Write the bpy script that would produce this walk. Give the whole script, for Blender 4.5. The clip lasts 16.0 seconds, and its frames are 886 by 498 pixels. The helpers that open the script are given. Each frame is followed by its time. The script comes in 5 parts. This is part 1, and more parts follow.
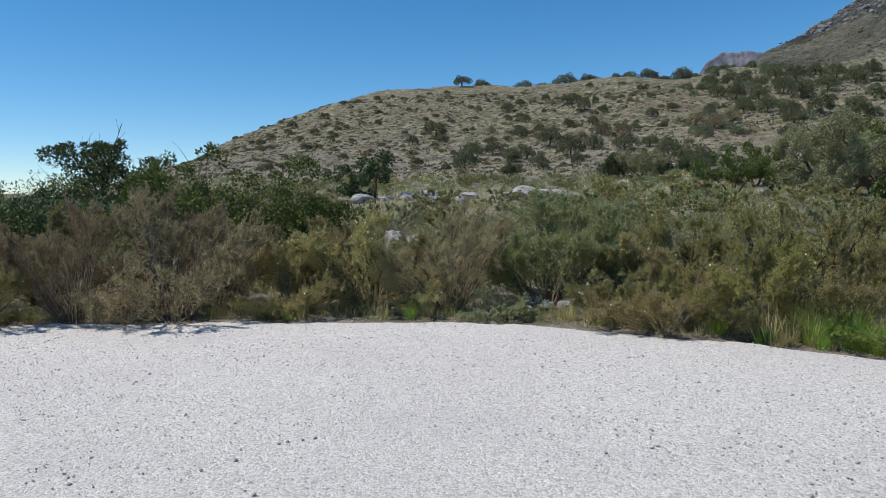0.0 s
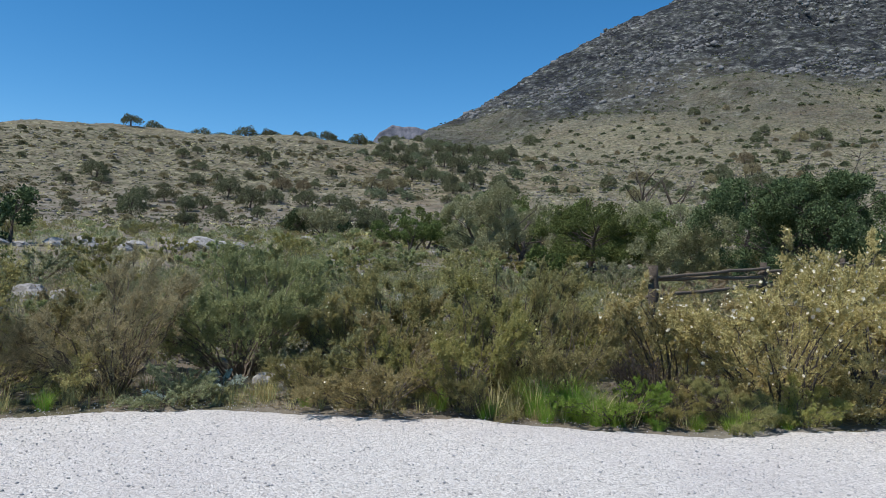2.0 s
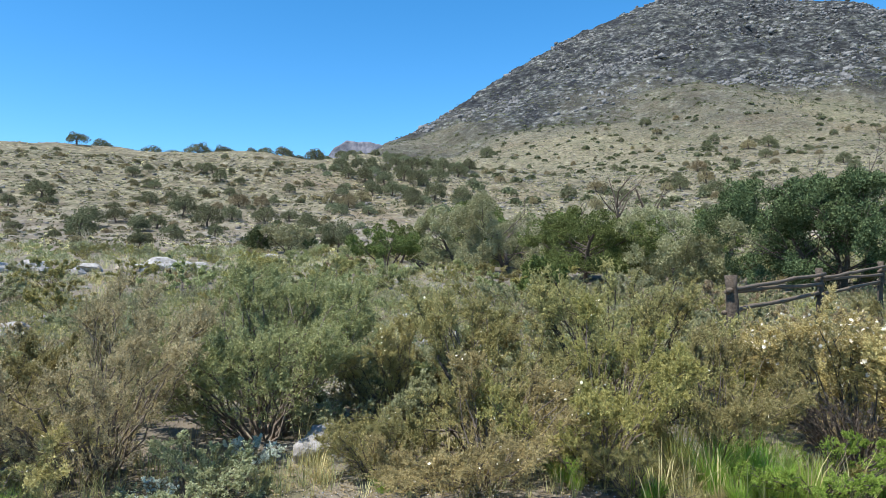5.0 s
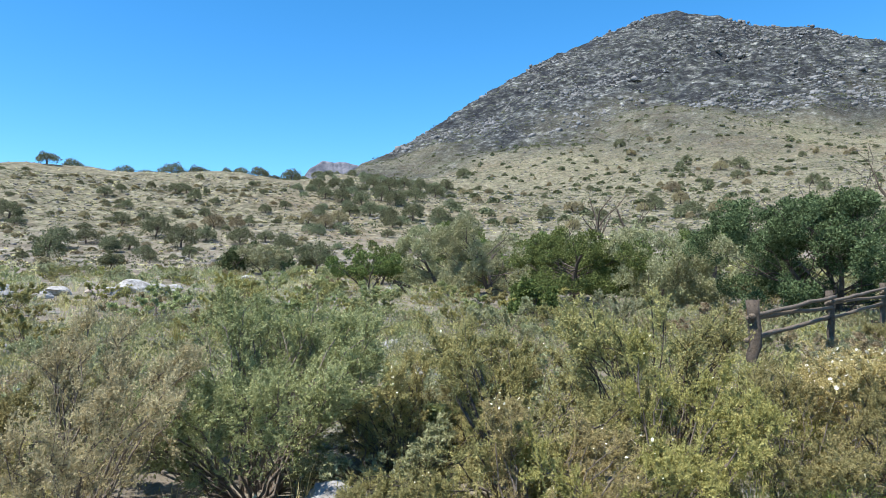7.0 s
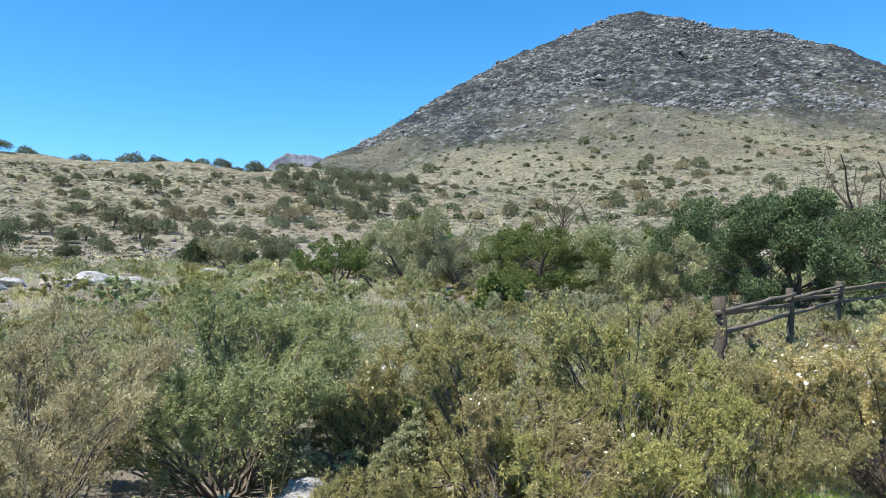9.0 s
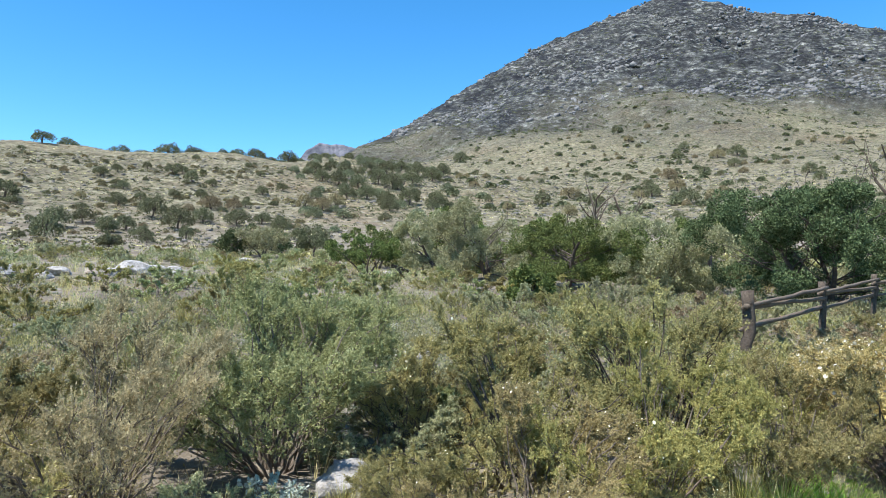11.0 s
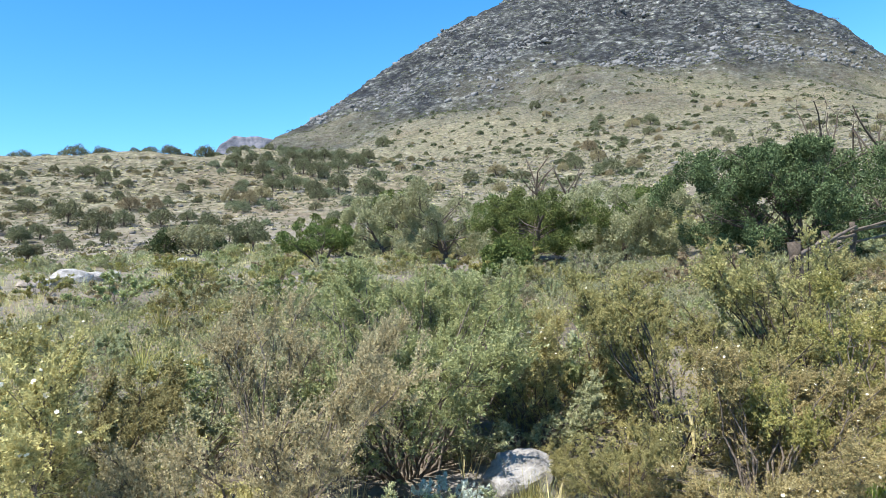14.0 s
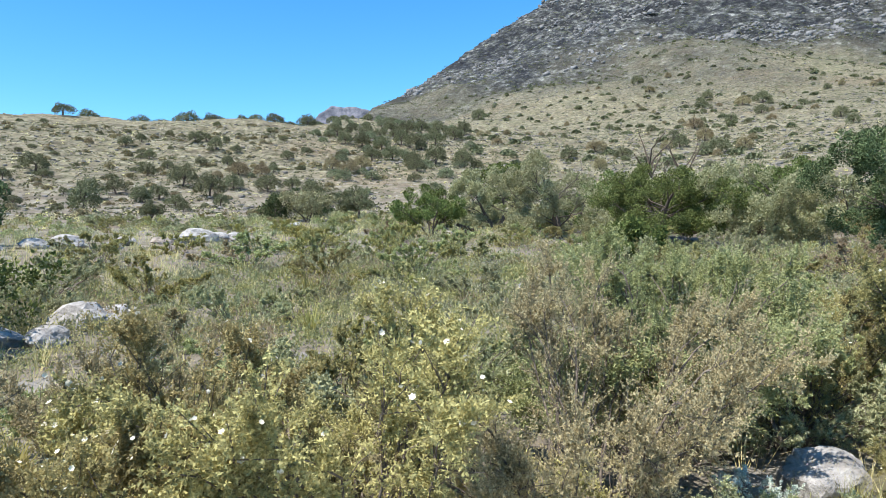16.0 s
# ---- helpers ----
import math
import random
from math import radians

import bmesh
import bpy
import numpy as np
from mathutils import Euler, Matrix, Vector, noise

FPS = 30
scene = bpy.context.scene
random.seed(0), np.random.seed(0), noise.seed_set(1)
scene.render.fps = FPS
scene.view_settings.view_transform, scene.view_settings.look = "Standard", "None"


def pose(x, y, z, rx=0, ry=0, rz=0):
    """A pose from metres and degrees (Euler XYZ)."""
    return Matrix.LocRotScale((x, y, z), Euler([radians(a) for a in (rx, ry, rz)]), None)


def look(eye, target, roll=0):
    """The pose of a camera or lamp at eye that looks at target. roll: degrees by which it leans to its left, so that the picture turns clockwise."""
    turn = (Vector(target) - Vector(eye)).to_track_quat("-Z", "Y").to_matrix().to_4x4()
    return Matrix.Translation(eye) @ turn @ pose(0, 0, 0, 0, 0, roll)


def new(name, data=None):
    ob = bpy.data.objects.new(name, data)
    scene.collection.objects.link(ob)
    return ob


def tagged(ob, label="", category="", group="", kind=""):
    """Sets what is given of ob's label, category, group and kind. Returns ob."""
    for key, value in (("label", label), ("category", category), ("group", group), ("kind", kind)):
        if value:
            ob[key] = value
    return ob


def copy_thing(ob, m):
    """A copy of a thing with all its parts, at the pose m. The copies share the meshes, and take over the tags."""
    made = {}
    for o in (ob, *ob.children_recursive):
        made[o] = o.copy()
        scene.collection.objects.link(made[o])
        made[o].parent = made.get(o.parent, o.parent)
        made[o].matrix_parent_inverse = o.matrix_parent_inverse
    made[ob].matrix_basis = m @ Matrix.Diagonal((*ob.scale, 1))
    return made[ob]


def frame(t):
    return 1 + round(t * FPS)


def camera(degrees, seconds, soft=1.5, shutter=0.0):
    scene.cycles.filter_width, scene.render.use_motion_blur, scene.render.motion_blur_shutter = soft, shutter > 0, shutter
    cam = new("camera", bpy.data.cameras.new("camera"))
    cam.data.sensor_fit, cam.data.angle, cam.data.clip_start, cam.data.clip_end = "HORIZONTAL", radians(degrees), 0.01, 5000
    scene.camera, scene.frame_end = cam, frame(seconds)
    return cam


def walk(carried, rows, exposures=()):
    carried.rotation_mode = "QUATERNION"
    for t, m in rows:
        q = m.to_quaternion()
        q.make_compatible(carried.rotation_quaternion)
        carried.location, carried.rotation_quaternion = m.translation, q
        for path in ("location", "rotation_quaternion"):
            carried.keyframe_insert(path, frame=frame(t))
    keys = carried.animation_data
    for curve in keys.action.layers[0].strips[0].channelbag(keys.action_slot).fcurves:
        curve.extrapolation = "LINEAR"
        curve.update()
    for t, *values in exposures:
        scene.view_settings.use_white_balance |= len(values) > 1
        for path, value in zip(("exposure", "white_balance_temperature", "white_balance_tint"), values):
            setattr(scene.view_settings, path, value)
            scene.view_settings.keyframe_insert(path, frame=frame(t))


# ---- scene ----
cam = camera(66.2, 16.0, soft=0.5)
PATH = [
    (0, (2.907, 1.641, 1.534), (2.923, 3.636, 1.403), -0.7),
    (0.5, (2.839, 1.904, 1.544), (3.119, 3.883, 1.484), 0.7),
    (1, (2.809, 2.198, 1.531), (3.386, 4.113, 1.532), 0.9),
    (1.5, (2.817, 2.639, 1.53), (3.666, 4.45, 1.522), -0.3),
    (2, (2.902, 3.078, 1.533), (3.815, 4.857, 1.57), 1.4),
    (2.5, (2.905, 3.535, 1.516), (3.881, 5.279, 1.578), -0.1),
    (3, (2.9, 3.997, 1.501), (3.899, 5.728, 1.559), -0.3),
    (3.5, (2.878, 4.387, 1.521), (3.867, 6.125, 1.562), 0.1),
    (4, (2.746, 4.802, 1.532), (3.832, 6.479, 1.62), -1.4),
    (4.2, (2.708, 4.952, 1.533), (3.74, 6.663, 1.613), 0.2),
    (6.3, (2.805, 6.113, 1.622), (3.839, 7.821, 1.744), -1.3),
    (6.5, (2.818, 6.185, 1.627), (3.86, 7.887, 1.766), -1.6),
    (7, (2.813, 6.343, 1.649), (3.892, 8.021, 1.787), -0.5),
    (7.5, (2.783, 6.425, 1.643), (3.918, 8.067, 1.776), -0.8),
    (8, (2.762, 6.436, 1.637), (3.938, 8.049, 1.766), -1.0),
    (8.5, (2.763, 6.46, 1.638), (3.955, 8.061, 1.757), -0.5),
    (8.7, (2.76, 6.459, 1.641), (3.939, 8.07, 1.762), -0.4),
    (10.8, (2.56, 6.15, 1.695), (3.694, 7.794, 1.796), 0.8),
    (11, (2.534, 6.18, 1.695), (3.625, 7.854, 1.786), 0.2),
    (11.5, (2.488, 6.279, 1.687), (3.601, 7.94, 1.732), 0.5),
    (12, (2.335, 6.547, 1.667), (3.385, 8.248, 1.705), -0.7),
    (12.5, (2.194, 6.821, 1.649), (3.108, 8.6, 1.658), -1.9),
    (13, (1.933, 7.141, 1.648), (3.054, 8.798, 1.636), -6.2),
    (13.5, (1.723, 7.413, 1.66), (2.856, 9.06, 1.714), -5.3),
    (14, (1.501, 7.646, 1.654), (2.765, 9.196, 1.69), -4.3),
    (14.5, (1.291, 7.928, 1.626), (2.632, 9.411, 1.649), -2.8),
    (15, (1.102, 8.185, 1.627), (2.338, 9.758, 1.629), -2.1),
    (15.5, (0.922, 8.401, 1.66), (2.119, 10.003, 1.679), -0.9),
    (16, (0.621, 8.727, 1.666), (1.671, 10.429, 1.64), -1.7),
]
EXPOSURES = [(0, -0.26, 6300, 11), (0.5, -0.36, 6120, 11), (1.5, -0.15, 6200, 11), (2.6, -0.12, 6150, 11), (3.5, 0.18, 6280, 10), (4.2, 0.42, 6300, 10), (6.3, 0.78, 6200, 10), (11.4, 0.8, 6250, 10), (12.5, 0.93, 6300, 10), (14.2, 0.93, 6300, 10), (15.4, 0.83, 6300, 10), (16, 0.83, 6300, 10)]
walk(cam, [(t, look(eye, target, roll)) for t, eye, target, roll in PATH], EXPOSURES)

# ---- daylight ----
SUN_AZ, SUN_EL = -98.0, 62.0     # degrees clockwise from straight ahead, and above the horizon
world = bpy.data.worlds.new("world")
scene.world = world
world.use_nodes = True
sky = world.node_tree.nodes.new("ShaderNodeTexSky")
sky.sky_type, sky.sun_disc = "NISHITA", False
sky.sun_elevation, sky.sun_rotation = radians(SUN_EL), radians(SUN_AZ)
sky.altitude, sky.air_density, sky.dust_density, sky.ozone_density = 1600, 1.0, 0.1, 3.0
tone = world.node_tree.nodes.new("ShaderNodeHueSaturation")
tone.inputs["Saturation"].default_value, tone.inputs["Hue"].default_value = 1.3, 0.493
world.node_tree.links.new(sky.outputs[0], tone.inputs["Color"])
world.node_tree.links.new(tone.outputs[0], world.node_tree.nodes["Background"].inputs[0])
world.node_tree.nodes["Background"].inputs[1].default_value = 0.15
sun = new("sun", bpy.data.lights.new("sun", "SUN"))
sun.data.energy, sun.data.angle, sun.data.color = 5.0, radians(0.53), (1.0, 0.96, 0.90)
sun.matrix_world = look((80 * math.sin(radians(SUN_AZ)) * math.cos(radians(SUN_EL)), 80 * math.cos(radians(SUN_AZ)) * math.cos(radians(SUN_EL)), 80 * math.sin(radians(SUN_EL))), (0, 0, 0))


# ---- materials ----
def graph(name, rough=0.8):
    m = bpy.data.materials.new(name)
    m.use_nodes = True
    n, l = m.node_tree.nodes, m.node_tree.links
    b = n["Principled BSDF"]
    b.inputs["Roughness"].default_value = rough
    b.inputs["Specular IOR Level"].default_value = 0.25
    return m, n, l, b


def ramp(n, l, fac, stops):
    r = n.new("ShaderNodeValToRGB")
    e = r.color_ramp.elements
    while len(e) < len(stops):
        e.new(0.5)
    for k, (p, c) in enumerate(stops):
        e[k].position, e[k].color = p, (*c, 1)
    l.new(fac, r.inputs[0])
    return r.outputs[0]


def noise_tex(n, l, scale, detail=6, rough=0.6, vector=None):
    t = n.new("ShaderNodeTexNoise")
    t.inputs["Scale"].default_value, t.inputs["Detail"].default_value, t.inputs["Roughness"].default_value = scale, detail, rough
    if vector is None:
        g = n.new("ShaderNodeNewGeometry")
        vector = g.outputs["Position"]
    l.new(vector, t.inputs["Vector"])
    return t.outputs["Fac"]


def maths(n, l, op, a, b=0.0, clamp=False):
    k = n.new("ShaderNodeMath")
    k.operation, k.use_clamp = op, clamp
    for i, v in enumerate((a, b)):
        if hasattr(v, "default_value"):
            l.new(v, k.inputs[i])
        else:
            k.inputs[i].default_value = v
    return k.outputs[0]


def blend(n, l, fac, a, b, mode="MIX"):
    k = n.new("ShaderNodeMix")
    k.data_type, k.blend_type = "RGBA", mode
    for i, v in ((0, fac), (6, a), (7, b)):
        if hasattr(v, "default_value"):
            l.new(v, k.inputs[i])
        else:
            k.inputs[i].default_value = v if i == 0 else (*v, 1)
    return k.outputs[2]


def bump(n, l, b, h, dist, strength=1.0):
    k = n.new("ShaderNodeBump")
    k.inputs["Distance"].default_value, k.inputs["Strength"].default_value = dist, strength
    l.new(h, k.inputs["Height"])
    l.new(k.outputs[0], b.inputs["Normal"])


LEAF = 1.8


def leaf_mat(name, stops, through_light=0.26, rough=0.8):
    """Leaves: each one takes its own tone, each plant its own cast."""
    m, n, l, b = graph(name, rough)
    b.inputs["Specular IOR Level"].default_value = 0.06
    g = n.new("ShaderNodeNewGeometry")
    o = n.new("ShaderNodeObjectInfo")
    tc = n.new("ShaderNodeTexCoord")
    clump = maths(n, l, "MULTIPLY_ADD", noise_tex(n, l, 5.5, 3, 0.75, tc.outputs["Object"]), 2.8)
    clump.node.inputs[2].default_value = -0.9
    tone = maths(n, l, "ADD", maths(n, l, "MULTIPLY", g.outputs["Random Per Island"], 0.5), maths(n, l, "MULTIPLY", clump, 0.5), True)
    c = ramp(n, l, tone, [(p, tuple(min(0.9, v * LEAF) for v in t)) for p, t in stops])
    hs = n.new("ShaderNodeHueSaturation")
    l.new(c, hs.inputs["Color"])
    l.new(maths(n, l, "MULTIPLY_ADD", o.outputs["Random"], 0.03), hs.inputs["Hue"])
    hs.inputs["Hue"].links[0].from_node.inputs[2].default_value = 0.485
    l.new(maths(n, l, "MULTIPLY_ADD", o.outputs["Random"], 0.3), hs.inputs["Value"])
    hs.inputs["Value"].links[0].from_node.inputs[2].default_value = 0.85
    l.new(hs.outputs[0], b.inputs["Base Color"])
    t = n.new("ShaderNodeBsdfTranslucent")
    l.new(hs.outputs[0], t.inputs["Color"])
    mix = n.new("ShaderNodeMixShader")
    mix.inputs[0].default_value = through_light
    l.new(b.outputs[0], mix.inputs[1])
    l.new(t.outputs[0], mix.inputs[2])
    l.new(mix.outputs[0], n["Material Output"].inputs["Surface"])
    return m


def bark_mat(name, dark, light):
    m, n, l, b = graph(name, 0.9)
    tc = n.new("ShaderNodeTexCoord")
    f = noise_tex(n, l, 22, 8, 0.7, tc.outputs["Object"])
    l.new(ramp(n, l, f, ((0.3, dark), (0.7, light))), b.inputs["Base Color"])
    bump(n, l, b, f, 0.02)
    return m


def ground_mat():
    m, n, l, b = graph("dry_ground", 0.95)
    g = n.new("ShaderNodeNewGeometry")
    sep = n.new("ShaderNodeSeparateXYZ")
    l.new(g.outputs["Position"], sep.inputs[0])
    z = sep.outputs["Z"]
    big, mid, small, fine = noise_tex(n, l, 0.018, 5), noise_tex(n, l, 0.22, 7, 0.65), noise_tex(n, l, 1.6, 6, 0.7), noise_tex(n, l, 9, 5, 0.7)
    soil = ramp(n, l, mid, ((0.36, (0.118, 0.096, 0.069)), (0.5, (0.208, 0.174, 0.13)), (0.64, (0.292, 0.253, 0.2))))
    grass = ramp(n, l, small, ((0.35, (0.06, 0.057, 0.026)), (0.52, (0.125, 0.115, 0.054)), (0.68, (0.2, 0.175, 0.095))))
    c = blend(n, l, maths(n, l, "MULTIPLY_ADD", mid, 2.2, True), soil, grass)
    c.node.inputs[0].links[0].from_node.inputs[2].default_value = -0.98
    # reddish soil in streaks
    c = blend(n, l, maths(n, l, "MULTIPLY", maths(n, l, "SUBTRACT", big, 0.52), 2.5, True), c, (0.21, 0.14, 0.095))
    # stones lying about
    v = n.new("ShaderNodeTexVoronoi")
    v.inputs["Scale"].default_value = 0.55
    l.new(g.outputs["Position"], v.inputs["Vector"])
    stones = maths(n, l, "LESS_THAN", v.outputs["Distance"], maths(n, l, "MULTIPLY", mid, 0.52))
    c = blend(n, l, maths(n, l, "MULTIPLY", stones, 0.6), c, blend(n, l, small, (0.17, 0.15, 0.126), (0.42, 0.39, 0.35)))
    # tussocks and low scrub too far off to pick out
    w = n.new("ShaderNodeTexVoronoi")
    w.inputs["Scale"].default_value = 0.75
    l.new(g.outputs["Position"], w.inputs["Vector"])
    spots = maths(n, l, "LESS_THAN", w.outputs["Distance"], maths(n, l, "MULTIPLY", noise_tex(n, l, 0.06, 4), 0.66))
    c = blend(n, l, maths(n, l, "MULTIPLY", spots, 0.7), c, blend(n, l, small, (0.06, 0.06, 0.028), (0.15, 0.135, 0.065)))
    g2 = n.new("ShaderNodeMapping")
    g2.inputs["Rotation"].default_value = (0, 0, radians(30))
    l.new(g.outputs["Position"], g2.inputs["Vector"])
    g3 = n.new("ShaderNodeMapping")
    g3.inputs["Scale"].default_value = (0.55, 0.16, 1.1)
    l.new(g2.outputs[0], g3.inputs["Vector"])
    # broken stone and dry tussocks in bands across the slopes
    speck = ramp(n, l, noise_tex(n, l, 1.0, 6, 0.8, g3.outputs[0]), ((0.36, (0.42, 0.43, 0.4)), (0.5, (0.92, 0.92, 0.9)), (0.62, (1.4, 1.38, 1.34))))
    far = maths(n, l, "MULTIPLY", maths(n, l, "SUBTRACT", z, 7.0), 0.1, True)
    c = blend(n, l, far, c, blend(n, l, 1.0, blend(n, l, 1.0, c, (0.92, 0.95, 0.84), "MULTIPLY"), speck, "MULTIPLY"))
    green = maths(n, l, "MULTIPLY", maths(n, l, "SUBTRACT", noise_tex(n, l, 0.09, 7, 0.75, g3.outputs[0]), 0.5), 5, True)
    high = maths(n, l, "MULTIPLY", maths(n, l, "SUBTRACT", z, 30.0), 0.02, True)
    c = blend(n, l, maths(n, l, "MULTIPLY", maths(n, l, "MULTIPLY", green, high), 0.7), c, blend(n, l, small, (0.06, 0.068, 0.032), (0.15, 0.155, 0.085)))
    # the grey rock of the mountain
    turn = n.new("ShaderNodeMapping")
    turn.inputs["Rotation"].default_value = (0, 0, radians(50))
    l.new(g.outputs["Position"], turn.inputs["Vector"])
    tx = n.new("ShaderNodeMapping")
    tx.inputs["Scale"].default_value = (0.16, 0.03, 0.26)
    l.new(turn.outputs[0], tx.inputs["Vector"])
    strata = noise_tex(n, l, 1.0, 9, 0.72, tx.outputs[0])
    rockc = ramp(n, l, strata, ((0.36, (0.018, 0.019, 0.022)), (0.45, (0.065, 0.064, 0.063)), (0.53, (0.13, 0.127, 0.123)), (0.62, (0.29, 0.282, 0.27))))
    scrub = maths(n, l, "MULTIPLY", maths(n, l, "SUBTRACT", noise_tex(n, l, 1.7, 7, 0.7, tx.outputs[0]), 0.52), 7, True)
    rockc = blend(n, l, maths(n, l, "MULTIPLY", scrub, 0.8), rockc, (0.085, 0.097, 0.053))
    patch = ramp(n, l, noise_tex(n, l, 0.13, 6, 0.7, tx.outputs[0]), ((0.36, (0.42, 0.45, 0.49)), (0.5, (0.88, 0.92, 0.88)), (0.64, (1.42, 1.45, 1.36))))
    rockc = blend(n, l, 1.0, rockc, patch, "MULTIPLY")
    # light and dark facets and crevice shade of the blocks, painted as colour
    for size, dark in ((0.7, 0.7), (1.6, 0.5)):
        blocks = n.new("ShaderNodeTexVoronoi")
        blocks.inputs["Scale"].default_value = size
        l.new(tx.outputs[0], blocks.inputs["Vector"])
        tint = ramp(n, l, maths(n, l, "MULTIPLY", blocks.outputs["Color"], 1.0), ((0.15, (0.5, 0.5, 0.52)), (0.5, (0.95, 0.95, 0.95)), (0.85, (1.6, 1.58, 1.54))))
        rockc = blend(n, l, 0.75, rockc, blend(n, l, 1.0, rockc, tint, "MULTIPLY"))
        crevice_shade = maths(n, l, "MULTIPLY", maths(n, l, "SUBTRACT", blocks.outputs["Distance"], 0.45), 3.0, True)
        rockc = blend(n, l, maths(n, l, "MULTIPLY", crevice_shade, dark), rockc, (0.02, 0.021, 0.026))
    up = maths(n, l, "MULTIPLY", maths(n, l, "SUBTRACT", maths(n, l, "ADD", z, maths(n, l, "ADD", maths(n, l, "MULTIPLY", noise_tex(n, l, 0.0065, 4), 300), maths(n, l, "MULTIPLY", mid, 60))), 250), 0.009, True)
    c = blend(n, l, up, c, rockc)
    l.new(c, b.inputs["Base Color"])
    hgt = maths(n, l, "ADD", maths(n, l, "MULTIPLY", strata, maths(n, l, "MULTIPLY", up, 9.0)), maths(n, l, "ADD", maths(n, l, "MULTIPLY", small, 0.22), maths(n, l, "MULTIPLY", fine, 0.04)))
    bump(n, l, b, hgt, 1.0, 0.9)
    return m


def gravel_mat():
    m, n, l, b = graph("pale_gravel", 0.9)
    g = n.new("ShaderNodeNewGeometry")
    v = n.new("ShaderNodeTexVoronoi")
    v.inputs["Scale"].default_value = 62
    l.new(g.outputs["Position"], v.inputs["Vector"])
    big, mid = noise_tex(n, l, 0.5, 4), noise_tex(n, l, 20, 6, 0.75)
    c = ramp(n, l, maths(n, l, "MULTIPLY_ADD", v.outputs["Color"], 0.5), ((0.2, (0.37, 0.328, 0.285)), (0.5, (0.655, 0.6, 0.53)), (0.8, (0.87, 0.815, 0.735))))
    c.node.inputs[0].links[0].from_node.inputs[2].default_value = 0.28
    c = blend(n, l, maths(n, l, "MULTIPLY", maths(n, l, "SUBTRACT", big, 0.45), 1.6, True), c, (0.56, 0.5, 0.475))
    dark = maths(n, l, "MULTIPLY", maths(n, l, "SUBTRACT", mid, 0.575), 6, True)
    c = blend(n, l, maths(n, l, "MULTIPLY", dark, 0.75), c, (0.24, 0.225, 0.21))
    l.new(c, b.inputs["Base Color"])
    bump(n, l, b, maths(n, l, "ADD", maths(n, l, "MULTIPLY", v.outputs["Distance"], -0.008), maths(n, l, "MULTIPLY", mid, 0.027)), 1.0)
    return m


def stone_mat(name, lo, hi, scale=5.0):
    m, n, l, b = graph(name, 0.9)
    tc = n.new("ShaderNodeNewGeometry")
    f, s = noise_tex(n, l, scale, 8, 0.7), noise_tex(n, l, scale * 6, 5, 0.7)
    c = ramp(n, l, f, ((0.32, lo), (0.62, hi)))
    c = blend(n, l, maths(n, l, "MULTIPLY", maths(n, l, "SUBTRACT", s, 0.56), 3, True), c, tuple(0.5 * v for v in lo))
    l.new(c, b.inputs["Base Color"])
    bump(n, l, b, maths(n, l, "ADD", f, maths(n, l, "MULTIPLY", s, 0.3)), 0.05)
    return m


GROUND, GRAVEL = ground_mat(), gravel_mat()
PEBBLE = stone_mat("pebble", (0.4, 0.37, 0.355), (0.72, 0.685, 0.67), 30)
DARK_PEBBLE = stone_mat("dark_pebble", (0.2, 0.18, 0.165), (0.38, 0.35, 0.33), 30)
LIMESTONE = stone_mat("limestone", (0.17, 0.154, 0.136), (0.45, 0.42, 0.382), 5)
SLOPE_STONE = stone_mat("slope_stone", (0.075, 0.069, 0.061), (0.25, 0.232, 0.208), 0.6)
LEDGE_STONE = stone_mat("ledge_stone", (0.06, 0.059, 0.057), (0.25, 0.243, 0.232), 0.12)
BROWN_STONE = stone_mat("brown_stone", (0.16, 0.12, 0.09), (0.38, 0.32, 0.26), 3)
CLIFF = stone_mat("cliff", (0.055, 0.06, 0.078), (0.19, 0.185, 0.205), 0.05)
TWIG = bark_mat("twig", (0.07, 0.055, 0.045), (0.19, 0.155, 0.125))
GREY_TWIG = bark_mat("grey_twig", (0.11, 0.085, 0.062), (0.26, 0.212, 0.165))
BARK = bark_mat("bark", (0.045, 0.035, 0.027), (0.15, 0.12, 0.095))
OLD_WOOD = bark_mat("weathered_wood", (0.085, 0.062, 0.042), (0.23, 0.178, 0.13))
POST_WOOD = bark_mat("dark_post_wood", (0.05, 0.038, 0.027), (0.14, 0.108, 0.08))
OLIVE = leaf_mat("olive_leaf", ((0.0, (0.085, 0.082, 0.032)), (0.45, (0.165, 0.15, 0.06)), (0.8, (0.235, 0.205, 0.087)), (1.0, (0.31, 0.26, 0.125))))
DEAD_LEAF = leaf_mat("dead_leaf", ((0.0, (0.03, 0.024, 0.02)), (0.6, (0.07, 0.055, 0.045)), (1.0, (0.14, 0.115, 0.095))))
GOLD = leaf_mat("golden_leaf", ((0.0, (0.135, 0.11, 0.04)), (0.45, (0.265, 0.222, 0.09)), (0.8, (0.36, 0.305, 0.14)), (1.0, (0.46, 0.4, 0.23))))
LIME = leaf_mat("yellow_green_leaf", ((0.0, (0.095, 0.09, 0.028)), (0.5, (0.195, 0.182, 0.06)), (1.0, (0.3, 0.265, 0.1))))
DARKG = leaf_mat("dark_green_leaf", ((0.0, (0.084, 0.094, 0.038)), (0.5, (0.178, 0.187, 0.08)), (1.0, (0.288, 0.283, 0.14))))
BROWN = leaf_mat("dry_brown_leaf", ((0.0, (0.095, 0.077, 0.044)), (0.5, (0.19, 0.153, 0.088)), (0.8, (0.265, 0.212, 0.125)), (1.0, (0.19, 0.175, 0.08))))
